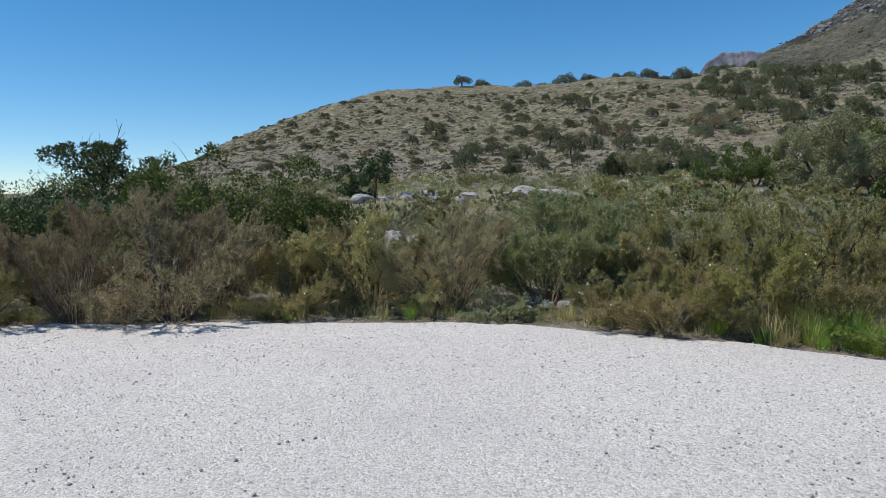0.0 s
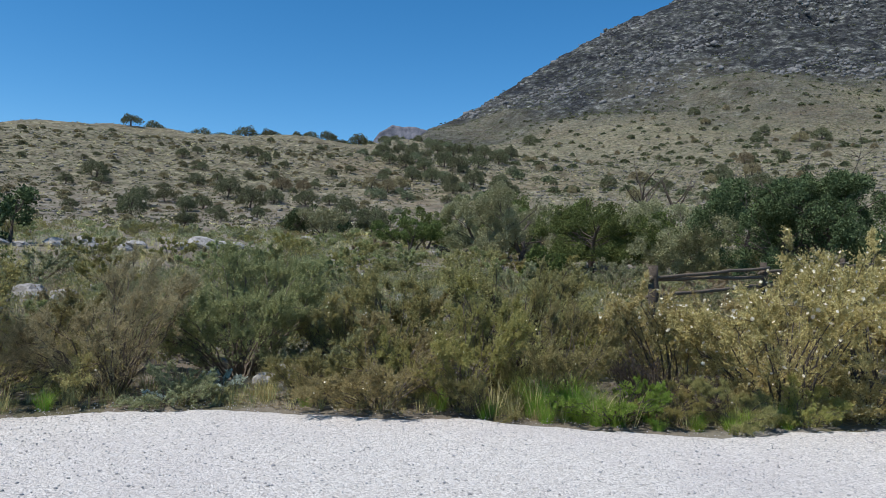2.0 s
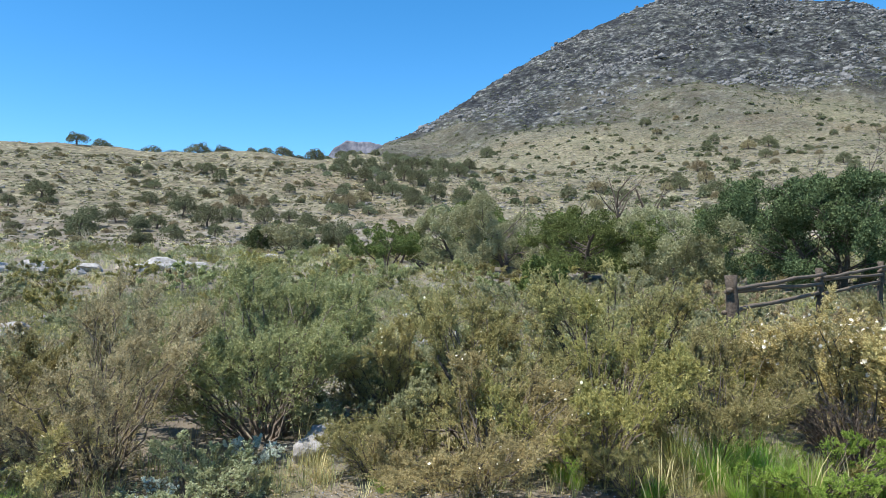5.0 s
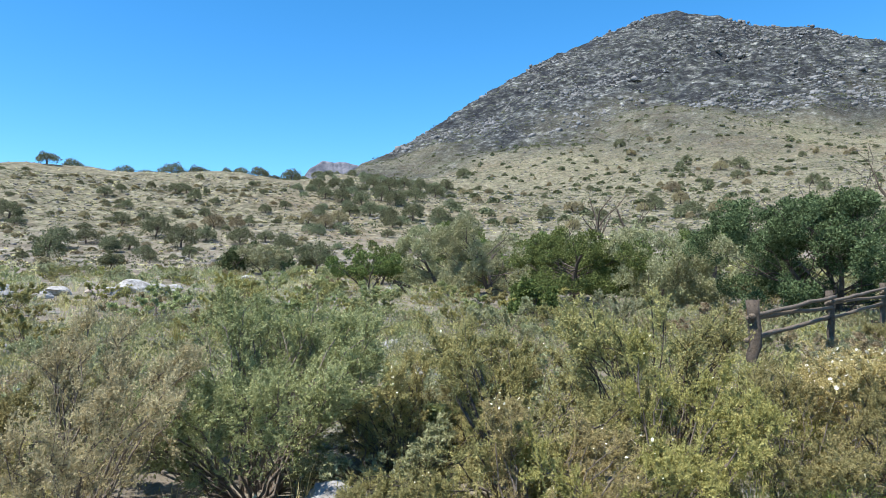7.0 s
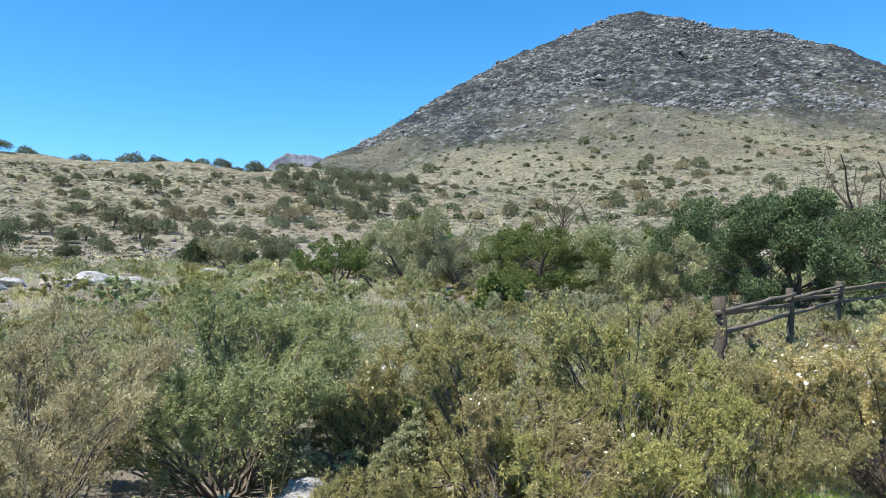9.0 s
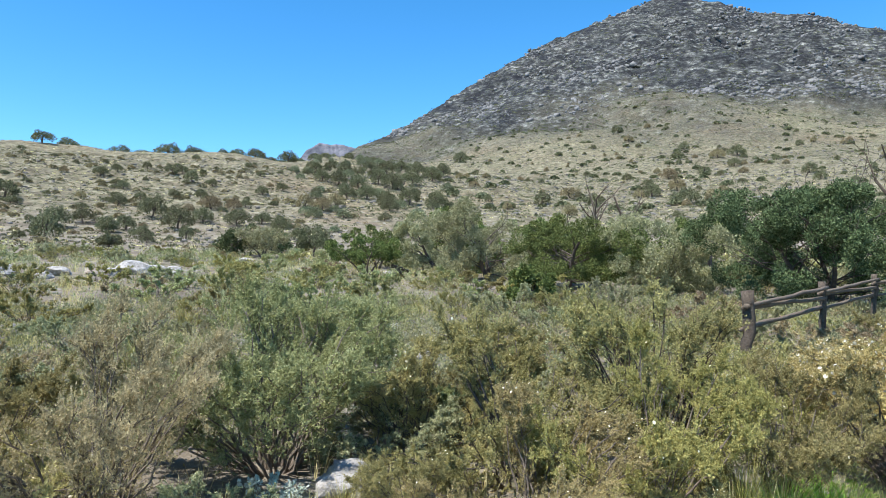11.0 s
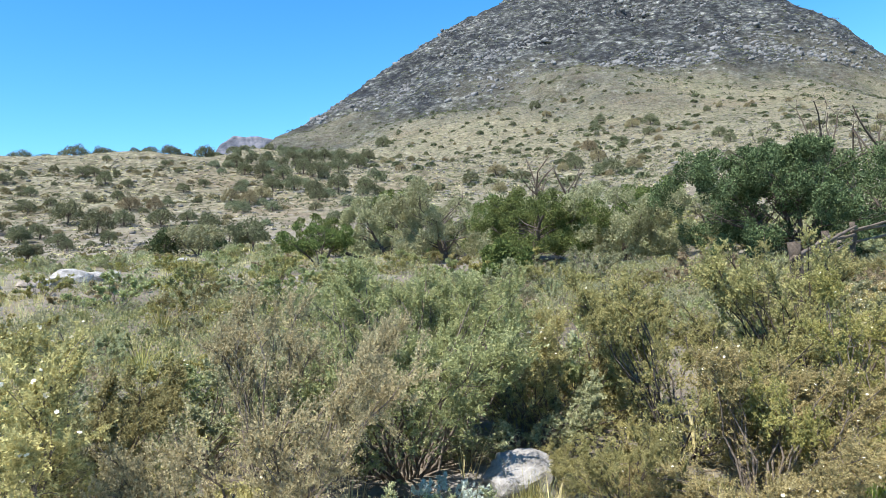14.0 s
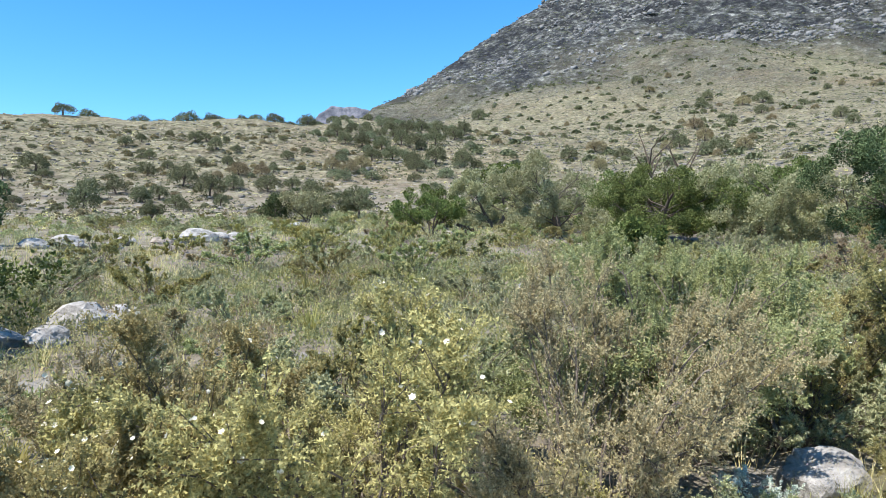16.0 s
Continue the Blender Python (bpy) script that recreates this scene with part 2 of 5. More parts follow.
OLIVE_GOLD = leaf_mat("olive_gold_leaf", ((0.0, (0.095, 0.079, 0.036)), (0.45, (0.208, 0.178, 0.077)), (0.8, (0.288, 0.242, 0.108)), (1.0, (0.37, 0.31, 0.152))))
SILVER = leaf_mat("silver_leaf", ((0.0, (0.25, 0.27, 0.21)), (0.6, (0.42, 0.44, 0.37)), (1.0, (0.6, 0.6, 0.54))))
GREYG = leaf_mat("grey_green_leaf", ((0.0, (0.086, 0.09, 0.044)), (0.5, (0.182, 0.182, 0.094)), (1.0, (0.295, 0.286, 0.172))))
JUNIPER = leaf_mat("juniper_leaf", ((0.0, (0.024, 0.036, 0.011)), (0.4, (0.06, 0.08, 0.024)), (0.75, (0.105, 0.125, 0.04)), (1.0, (0.17, 0.18, 0.065))), 0.15)
DEEP = leaf_mat("deep_green_leaf", ((0.0, (0.014, 0.02, 0.008)), (0.35, (0.035, 0.047, 0.019)), (0.7, (0.075, 0.094, 0.043)), (1.0, (0.15, 0.17, 0.085))), 0.12)
HILLG = leaf_mat("hill_tree_leaf", ((0.0, (0.042, 0.046, 0.024)), (0.5, (0.08, 0.083, 0.044)), (1.0, (0.142, 0.138, 0.08))), 0.1)
DRAWG = leaf_mat("draw_brush_leaf", ((0.0, (0.052, 0.062, 0.032)), (0.5, (0.098, 0.11, 0.062)), (1.0, (0.17, 0.18, 0.11))), 0.1)
HILLB = leaf_mat("hill_brown_leaf", ((0.0, (0.09, 0.07, 0.04)), (0.5, (0.15, 0.125, 0.07)), (1.0, (0.2, 0.18, 0.1))), 0.1)
GRASS = leaf_mat("green_grass", ((0.0, (0.085, 0.13, 0.02)), (0.6, (0.15, 0.22, 0.035)), (1.0, (0.29, 0.3, 0.085))))
STRAW = leaf_mat("straw_grass", ((0.0, (0.23, 0.2, 0.085)), (0.6, (0.37, 0.32, 0.155)), (1.0, (0.52, 0.46, 0.27))))
GREENER = leaf_mat("fresh_green_leaf", ((0.0, (0.07, 0.11, 0.018)), (0.6, (0.14, 0.2, 0.038)), (1.0, (0.24, 0.29, 0.08))))
PETAL = leaf_mat("cream_flower", ((0.0, (0.42, 0.37, 0.25)), (0.5, (0.5, 0.46, 0.35)), (1.0, (0.52, 0.49, 0.42))))


# ---- land form ----
CX, CY = 2.6, 6.5          # middle of the stretch walked
HILL_AZ = (-60, -27, -24, -21, -18.8, -15.3, -10.7, -7, -3.3, 1.4, 8.4, 15, 21, 26, 32, 45, 80)
HILL_EL = (0.0, 0.3, 1.0, 2.0, 2.9, 4.6, 6.85, 8.1, 8.6, 8.8, 8.95, 9.1, 8.9, 8.9, 8, 6, 3)
PEAK_AZ = (-10, 10, 20, 25.9, 28.8, 30.2, 33.6, 37, 41.4, 46.1, 49.8, 52.4, 55.4, 57.4, 60.6, 62.4, 64.2, 66.5, 69, 70.3, 71.7, 73.2, 76, 90, 130)
PEAK_EL = (0, 2, 6.5, 11.18, 12.28, 13.08, 15.28, 17.08, 19.28, 20.73, 21.83, 22.08, 21.23, 20.38, 19.58, 19.33, 18.28, 17.58, 15.98, 15.08, 13.48, 11.78, 11.58, 8, 2)


def smooth(a, b, v):
    v = np.clip((v - a) / (b - a), 0, 1)
    return v * v * (3 - 2 * v)


def lumps(x, y, size, seed=0.0):
    """Cheap rolling noise made of a few crossed waves, about -1 to 1."""
    out = 0
    for k, (ax, ay, ph) in enumerate(((1.0, 0.35, 0.3), (-0.42, 0.93, 1.9), (0.71, -0.78, 4.1), (1.31, 1.17, 2.2), (-1.53, 0.66, 5.3), (0.3, 2.1, 0.7))):
        w = np.sin((x * ax + y * ay) / size + ph + seed * (k + 1.3))
        out = out + np.sin((x * ay - y * ax) / size * 1.37 + 2.1 * w + seed + ph) * (0.3 if k < 3 else 0.17)
    return out


def height(x, y):
    x, y = np.asarray(x, float), np.asarray(y, float)
    dx, dy = x - CX, y - CY
    r = np.hypot(dx, dy) + 1e-6
    az = np.degrees(np.arctan2(dx, dy))
    front = smooth(-40, -14, az) * (1 - smooth(95, 150, az))
    base = np.interp(r, (0, 9, 20, 35, 55, 82, 98, 170, 300, 5000), (0, 0, 0.35, 1.45, 2.8, 5.0, 6.5, 14.5, 30, 30))
    low = base * front + 0.12 * smooth(9, 16, r) * (1 - front)
    # the rounded hill
    crest_r = np.interp(az, (-30, 0, 20, 27, 40), (260, 300, 310, 430, 430))
    crest_z = 1.6 + crest_r * np.tan(np.radians(np.interp(az, HILL_AZ, HILL_EL)))
    s = np.clip((r - 110) / (crest_r - 110), 0, 1)
    rise = 0.42 * s + 0.58 * np.sin(s * np.pi / 2) ** 2.0
    hill = low * (1 - s) + np.maximum(crest_z, 0.3) * (s * 0.25 + 0.75 * rise)
    hill = hill + (1.2 * lumps(x, y, 17, 2) + 0.5 * lumps(x, y, 6, 5)) * smooth(100, 190, r) * (1 - smooth(0.75, 1, s) * 0.7) * front
    z = np.where(r > 110, hill, low)
    # the mountain
    top_r = np.interp(az, (15, 26, 36, 50, 66, 76), (560, 600, 800, 930, 900, 820))
    el = np.interp(az, PEAK_AZ, PEAK_EL)
    s = (r - 170) / (top_r - 170)
    g = np.clip(s, 0, 1) ** 0.92
    e0 = 5.3 * smooth(8, 26, az) * (1 - smooth(95, 140, az))
    e = e0 + (el - e0) * g
    e = e + (0.75 * lumps(x, y, 105, 2) + 0.7 * lumps(x, y, 55, 3) + 0.3 * lumps(x, y, 27, 7) + 0.16 * lumps(x, y, 12, 5)) * np.clip(s * 2.5, 0, 1) * np.clip((1 - s) * 4, 0.1, 1)
    m = 1.6 + np.minimum(r, top_r) * np.tan(np.radians(e))
    m = m - np.maximum(0, r - top_r) * 0.35
    # ledges of the upper rock
    rock = smooth(150, 230, m + 22 * lumps(x, y, 70, 1)) * (s > 0) * np.clip((1 - s) * 8, 0.3, 1)
    step = 19.0
    ph = m / step + 0.55 * lumps(x, y, 45, 9) + 0.25 * lumps(x, y, 15, 4)
    saw = ph - np.floor(ph)
    m = m + rock * step * 0.8 * (np.where(saw < 0.72, saw / 0.72 * 0.28, 0.28 + (saw - 0.72) / 0.28 * 0.72) - saw)
    m = m + rock * (3.0 * lumps(x, y, 8, 6) + 4.5 * lumps(x, y, 21, 4))
    z = np.where((r > 170) & (s > 0), np.maximum(z, m), z)
    z = z + 0.05 * lumps(x, y, 1.1, 1) * smooth(11, 18, r) + 0.16 * lumps(x, y, 4.5, 8) * smooth(16, 40, r)
    return z


def edge(x):
    """How far ahead the gravel reaches at x."""
    return np.interp(x, (-40, -12, -5, 0, 3.2, 4.1, 5.2, 6.2, 7.1, 8.2, 9.6, 14, 40), (9, 9.6, 10.3, 10.45, 10.15, 9.95, 9.1, 8.7, 7.7, 7.15, 6.85, 5.6, 2)) + 0.4 + 0.1 * lumps(x, x * 0.3, 0.35, 3)


# ---- end of land form ----

# ---- mesh helpers ----
RNG = np.random.default_rng(7)


def mesh_of(name, verts, faces_n, mat, k=4):
    """A mesh of separate polygons, k corners each, in order."""
    me = bpy.data.meshes.new(name)
    v = np.asarray(verts, np.float32).reshape(-1, 3)
    me.vertices.add(len(v))
    me.vertices.foreach_set("co", v.ravel())
    me.loops.add(faces_n * k)
    me.loops.foreach_set("vertex_index", np.arange(faces_n * k, dtype=np.int32))
    me.polygons.add(faces_n)
    me.polygons.foreach_set("loop_start", np.arange(0, faces_n * k, k, dtype=np.int32))
    me.update(calc_edges=True)
    me.materials.append(mat)
    return me


def indexed(name, verts, quads, mat, shade=True):
    me = bpy.data.meshes.new(name)
    v, q = np.asarray(verts, np.float32), np.asarray(quads, np.int32)
    me.vertices.add(len(v))
    me.vertices.foreach_set("co", v.ravel())
    me.loops.add(q.size)
    me.loops.foreach_set("vertex_index", q.ravel())
    me.polygons.add(len(q))
    me.polygons.foreach_set("loop_start", np.arange(0, q.size, q.shape[1], dtype=np.int32))
    if shade:
        me.polygons.foreach_set("use_smooth", np.ones(len(q), bool))
    me.update(calc_edges=True)
    me.validate()
    me.materials.append(mat)
    return me


def unit(v):
    return v / (np.linalg.norm(v, axis=-1, keepdims=True) + 1e-9)


def leaves(c, d, length, width, rng, out=None):
    """Pointed leaves at c along d, as four-cornered blades with a slight fold."""
    n = len(c)
    d = unit(d)
    p = unit(np.cross(d, rng.normal(size=(n, 3)) * (1.0 if out is None else 0.5) + (0 if out is None else out)))
    l = (length * rng.uniform(0.6, 1.4, n))[:, None]
    w = (width * rng.uniform(0.6, 1.4, n))[:, None]
    fold = np.cross(d, p) * w * 0.25
    return np.stack((c, c + d * l * 0.5 + p * w * 0.5 + fold, c + d * l, c + d * l * 0.5 - p * w * 0.5 + fold), 1).reshape(-1, 3)


def blades3(c, d, length, width, rng):
    """Small three-cornered leaves at c along d."""
    n = len(c)
    d = unit(d)
    p = unit(np.cross(d, rng.normal(size=(n, 3))))
    l = (length * rng.uniform(0.6, 1.5, n))[:, None]
    w = (width * rng.uniform(0.6, 1.4, n))[:, None]
    return np.stack((c - p * w * 0.5, c + p * w * 0.5, c + d * l + p * w * rng.uniform(-0.6, 0.6, (n, 1))), 1).reshape(-1, 3)


def tubes(lines, mat, name, sides=4):
    """Tapered round sticks along lines; a line is (points, radii)."""
    verts, quads, at = [], [], 0
    for pts, rad in lines:
        pts, rad = np.asarray(pts, float), np.asarray(rad, float)
        t = unit(np.gradient(pts, axis=0))
        a = unit(np.cross(t, np.array([0.31, 0.83, 0.46]) + 0 * t))
        b = np.cross(t, a)
        ang = np.arange(sides) * 2 * np.pi / sides
        ring = pts[:, None] + rad[:, None, None] * (a[:, None] * np.cos(ang)[None, :, None] + b[:, None] * np.sin(ang)[None, :, None])
        n = len(pts)
        verts.append(ring.reshape(-1, 3))
        i = np.arange(n - 1)[:, None] * sides
        j = np.arange(sides)[None]
        q = np.stack((i + j, i + (j + 1) % sides, i + sides + (j + 1) % sides, i + sides + j), -1).reshape(-1, 4) + at
        quads.append(q)
        at += n * sides
    return indexed(name, np.concatenate(verts), np.concatenate(quads), mat)


def thing(name, label, category, group=""):
    return tagged(new(name), label, category, group)


def child(name, me, parent, label=""):
    o = new(name, me)
    o.parent = parent
    return tagged(o, label)


def bend(start, way, length, steps, droop, rng, wobble=0.12):
    pts, p, w = [start], np.array(start, float), unit(np.asarray(way, float))
    for _ in range(steps):
        w = unit(w + rng.normal(scale=wobble, size=3) + np.array([0, 0, droop]))
        p = p + w * length / steps
        pts.append(p)
    return np.array(pts)


def again(ob, m):
    """A copy of ob at the pose m, whose scale is the copy's own."""
    sx, sy, sz = ob.scale
    return copy_thing(ob, m @ Matrix.Diagonal((1 / sx, 1 / sy, 1 / sz, 1)))


def at_ground(x, y, turn=0.0, size=1.0, tall=1.0, sink=0.03):
    z = float(height(x, y)) - sink
    return Matrix.Translation((x, y, z)) @ Matrix.Rotation(turn, 4, "Z") @ Matrix.Diagonal((size, size, size * tall, 1))


# ---- plants ----
def shrub(name, label, leaf, twig, stems, radius, tall, n_leaf, size, seed, flowers=0, upright=0.5, bare=0.3, group="desert shrubs", side=9, per=15, skirt=0.98):
    """A many-stemmed desert shrub: crooked sticks fanning out into an uneven dome, side twigs, and leafy sprigs on them."""
    rng = np.random.default_rng(seed)
    root = thing(name, label, "shrub", group)
    lines, tips, fade = [], [], []
    radius *= 1.14
    scale = np.array([radius, radius, tall])
    for k in range(stems):
        a, ct = k * 2.4 + rng.uniform(-0.4, 0.4), 1 - skirt * ((k * 0.618 + rng.uniform(-0.1, 0.1)) % 1.0)
        st = max(0.0, 1 - ct * ct) ** 0.4
        lump = 1 + 0.07 * math.sin(3 * a + seed) + 0.07 * math.sin(5 * a + 7 * ct + 2 * seed)
        tip = np.array([st * math.cos(a), st * math.sin(a), 0.03 + 0.86 * ct ** 0.62]) * scale * rng.uniform(0.8, 1.0) * lump
        start = np.array([math.cos(a) * 0.16 * st, math.sin(a) * 0.16 * st, 0]) * radius
        mid = start + (tip - start) * np.array([0.36, 0.36, 0.56]) + rng.normal(scale=0.03 * tall, size=3)
        f = np.linspace(0, 1, 7)[:, None]
        pts = start * (1 - f) ** 2 + mid * 2 * f * (1 - f) + tip * f * f
        pts[1:] += rng.normal(scale=0.017 * tall, size=(6, 3))
        pts[:, 2] = np.maximum(pts[:, 2], 0.01)
        lines.append((pts, np.linspace(0.012, 0.0032, 7) * (0.6 + tall * 0.35)))
        for j in range(side):
            i = 5.95 - (5.95 - bare * 6) * rng.uniform(0, 1) ** 1.7
            q = int(i)
            s = pts[q] + (pts[q + 1] - pts[q]) * (i - q)
            out = unit(s / scale - np.array([0, 0, 0.25]))
            w = unit(pts[q + 1] - pts[q]) * 0.55 + out * 0.45 + rng.normal(scale=0.55, size=3) + np.array([0, 0, 0.3 * upright])
            tw = bend(s, w, tall * rng.uniform(0.06, 0.16), 3, 0.06 * upright, rng, 0.2)
            if side > 8 and j % 2:
                lines.append((tw[::3] if j % 3 else tw, np.linspace(0.0034, 0.0014, 2 if j % 3 else 4)))
            tips.append(tw)
            fade.append(0.12 + min(1.0, float(np.linalg.norm(tw[3] / scale))) ** 2.5)
    tips, fade = np.array(tips), np.array(fade)
    wgt = (rng.gamma(1.1, 1.0, len(tips)) + 0.15) * fade
    n_sprig = max(12, n_leaf // per)
    pick, f = rng.choice(len(tips), n_sprig, p=wgt / wgt.sum()), rng.uniform(0.4, 2.999, n_sprig)
    q = f.astype(int)
    a, b = tips[pick, q], tips[pick, q + 1]
    base = a + (b - a) * (f - q)[:, None]
    way = unit(unit(b - a) * 0.8 + rng.normal(scale=0.5, size=(n_sprig, 3)) + np.array([0, 0, 0.5 * upright]))
    long = tall * rng.uniform(0.025, 0.07, (n_sprig, 1))
    on = np.repeat(np.arange(n_sprig), per)
    n = len(on)
    c = base[on] + way[on] * long[on] * rng.uniform(0, 1, (n, 1)) + rng.normal(scale=0.38 * size, size=(n, 3))
    c[:, 2] = np.maximum(c[:, 2], 0.02)
    d = way[on] * 0.8 + rng.normal(scale=0.7, size=(n, 3))
    ends, ways = tips[:, 3], unit(tips[:, 3] - tips[:, 2])
    child("woody_base", tubes(lines, twig, "woody_base", 3), root)
    child("foliage", mesh_of("foliage", blades3(c, d, size * 1.25, size * 0.9, rng), n, leaf, 3), root)
    if flowers:
        high = np.argsort(ends[:, 2] / tall + np.hypot(ends[:, 0], ends[:, 1]) / radius * 0.5 + rng.normal(scale=0.25, size=len(ends)))[-flowers:]
        fc = ends[high] + ways[high] * 0.03
        vs = []
        for p in fc:
            n = unit(rng.normal(size=3) + np.array([0, 0, 1.0]))
            a = unit(np.cross(n, [0.3, 0.5, 0.8]))
            b = np.cross(n, a)
            r = rng.uniform(0.007, 0.014) * (1.6 if flowers > 200 else 1.0)
            for k in range(6):
                t0 = k * 2 * np.pi / 6
                u, v = a * np.cos(t0) + b * np.sin(t0), -a * np.sin(t0) + b * np.cos(t0)
                vs += [p, p + (u * 0.6 + v * 0.42) * r + n * r * 0.2, p + u * r + n * r * 0.35, p + (u * 0.6 - v * 0.42) * r + n * r * 0.2]
        child("blossom", mesh_of("blossom", np.array(vs), len(fc) * 6, PETAL), root, "small cream-white open flowers")["kind"] = "stuff"
    return root


def tree(name, label, leaf, bark, wide, tall, n_leaf, size, seed, trunks=1, clear=0.22, limbs=9, group="", clump=0.24, flat=0.75, lobes=0):
    """A low tree: leaning trunks, limbs and twigs, and leaves in uneven clumps round the twig ends."""
    rng = np.random.default_rng(seed)
    root = thing(name, label, "tree", group)
    r0 = 0.055 * tall / np.sqrt(trunks) * 0.8
    trunk_lines, limb_lines, ends = [], [], []
    for k in range(trunks):
        a = rng.uniform(0, 6.28) if trunks == 1 else k * 6.28 / trunks + rng.uniform(-0.4, 0.4)
        lean = 0.15 if trunks == 1 else 0.42
        pts = bend(np.array([np.cos(a), np.sin(a), 0]) * 0.1 * (trunks > 1), np.array([np.cos(a) * lean, np.sin(a) * lean, 1]), tall * 0.62, 6, 0.0, rng, 0.13)
        trunk_lines.append((pts, np.concatenate(([r0 * 1.35], np.linspace(r0, r0 * 0.4, 6)))))
        for j in range(limbs):
            i = rng.uniform(clear / 0.62 * 6 * 0.8, 5.95)
            q = int(i)
            s = pts[q] + (pts[q + 1] - pts[q]) * (i - q)
            b = j * 2.4 + rng.uniform(-0.5, 0.5)
            reach = wide * 0.5 * rng.uniform(0.55, 0.95)
            up = rng.uniform(0.1, 0.75) if i < 4.5 else rng.uniform(0.5, 1.3)
            lp = bend(s, np.array([np.cos(b), np.sin(b), up]), reach, 5, 0.03, rng, 0.16)
            limb_lines.append((lp, np.linspace(r0 * 0.27, r0 * 0.07, 6)))
            for _ in range(4):
                e = rng.integers(2, 6)
                w = unit(lp[min(e, 5)] - lp[e - 1]) + rng.normal(scale=0.6, size=3) + np.array([0, 0, 0.3])
                tw = bend(lp[e], w, wide * rng.uniform(0.07, 0.17), 3, 0.03, rng, 0.2)
                limb_lines.append((tw, np.linspace(r0 * 0.12, r0 * 0.04, 4)))
                ends.append(tw[-1])
    ends = np.array(ends)
    count = min(lobes, len(ends)) if lobes else max(16, len(ends) // 2)
    ends = ends[np.linspace(0, len(ends) - 1, count).astype(int)]
    big = wide * clump * 0.5 * rng.uniform(0.55, 1.05, count)
    ends[::3, 2] -= tall * 0.2 * (lobes > 0)
    ends[:, 2] = np.clip(ends[:, 2], tall * clear + big * flat * 0.8, tall - big * flat)
    middle = np.array([0, 0, tall * (clear * 0.5 + 0.4)])
    facing = unit((ends - middle) * np.array([1 / wide, 1 / wide, 1 / tall]))
    # every lobe is made of smaller bunches that look outward
    knots = 11
    kway = unit(rng.normal(size=(count, knots, 3)) + facing[:, None] * 0.7)
    kpos = ends[:, None] + kway * (big[:, None] * rng.uniform(0.55, 1.0, (count, knots)))[..., None] * np.array([1, 1, flat])
    krad = big[:, None] * rng.uniform(0.25, 0.5, (count, knots))
    wgt = (krad ** 2).ravel()
    pick = rng.choice(count * knots, n_leaf, p=wgt / wgt.sum())
    way = unit(rng.normal(size=(n_leaf, 3)) + kway.reshape(-1, 3)[pick] * 0.5)
    off = way * (krad.ravel()[pick] * rng.uniform(0.05, 1, n_leaf) ** 0.4)[:, None]
    c = kpos.reshape(-1, 3)[pick] + off
    c[:, 2] = np.maximum(c[:, 2], 0.05)
    d = unit(off) + rng.normal(scale=0.6, size=(n_leaf, 3)) + np.array([0, 0, 0.4])
    trunk = child("trunk", tubes(trunk_lines, bark, "trunk", 7), root)
    child("branching", tubes(limb_lines, bark, "branching", 4), trunk)
    child("crown", mesh_of("crown", leaves(c, d, size, size * 0.6, rng, unit(off) + np.array([0, 0, 0.35])), n_leaf, leaf), root)
    return root


def hill_tree(name, label, leaf, seed, n_leaf=2600, size=0.19, low=False):
    """A rounded tree of the slopes, one metre wide and to be scaled."""
    rng = np.random.default_rng(seed)
    root = thing(name, label, "tree" if not low else "shrub", "trees on the slopes" if not low else "shrubs on the slopes")
    base = 0.0 if low else 0.09
    trunk = [(bend(np.zeros(3), np.array([rng.normal() * 0.15, rng.normal() * 0.15, 1]), 0.42, 4, 0, rng, 0.15), np.linspace(0.04, 0.02, 5))]
    for k in range(4):
        b = k * 1.6 + rng.uniform(-0.5, 0.5)
        trunk.append((bend(trunk[0][0][2], np.array([np.cos(b), np.sin(b), 0.8]), 0.34, 3, 0, rng, 0.2), np.linspace(0.02, 0.008, 4)))
    child("trunk", tubes(trunk, BARK, "trunk", 4), root)
    # bunches over an uneven dome
    knots = 34
    kc = (np.arange(knots) + 0.5) / knots
    ka = np.arange(knots) * 2.4 + rng.uniform(-0.3, 0.3, knots)
    kr = np.sqrt(1 - kc ** 2) * (1 + 0.12 * np.sin(2 * ka + seed) + 0.1 * np.sin(3 * ka + 2 * seed))
    kp = np.stack((0.4 * kr * np.cos(ka), 0.4 * kr * np.sin(ka), base + 0.1 + (0.36 + 0.05 * np.sin(ka + seed)) * kc), -1) * rng.uniform(0.82, 1.0, (knots, 1))
    pick = rng.integers(0, knots, n_leaf)
    way = unit(rng.normal(size=(n_leaf, 3)))
    c = kp[pick] + way * (rng.uniform(0.07, 0.12, knots)[pick] * rng.uniform(0.1, 1, n_leaf) ** 0.45)[:, None]
    c[:, 2] = np.maximum(c[:, 2], base * 0.7)
    d = way + rng.normal(scale=0.6, size=(n_leaf, 3))
    child("crown", mesh_of("crown", leaves(c, d, size * 0.2, size * 0.15, rng, way), len(c), leaf), root)
    return root


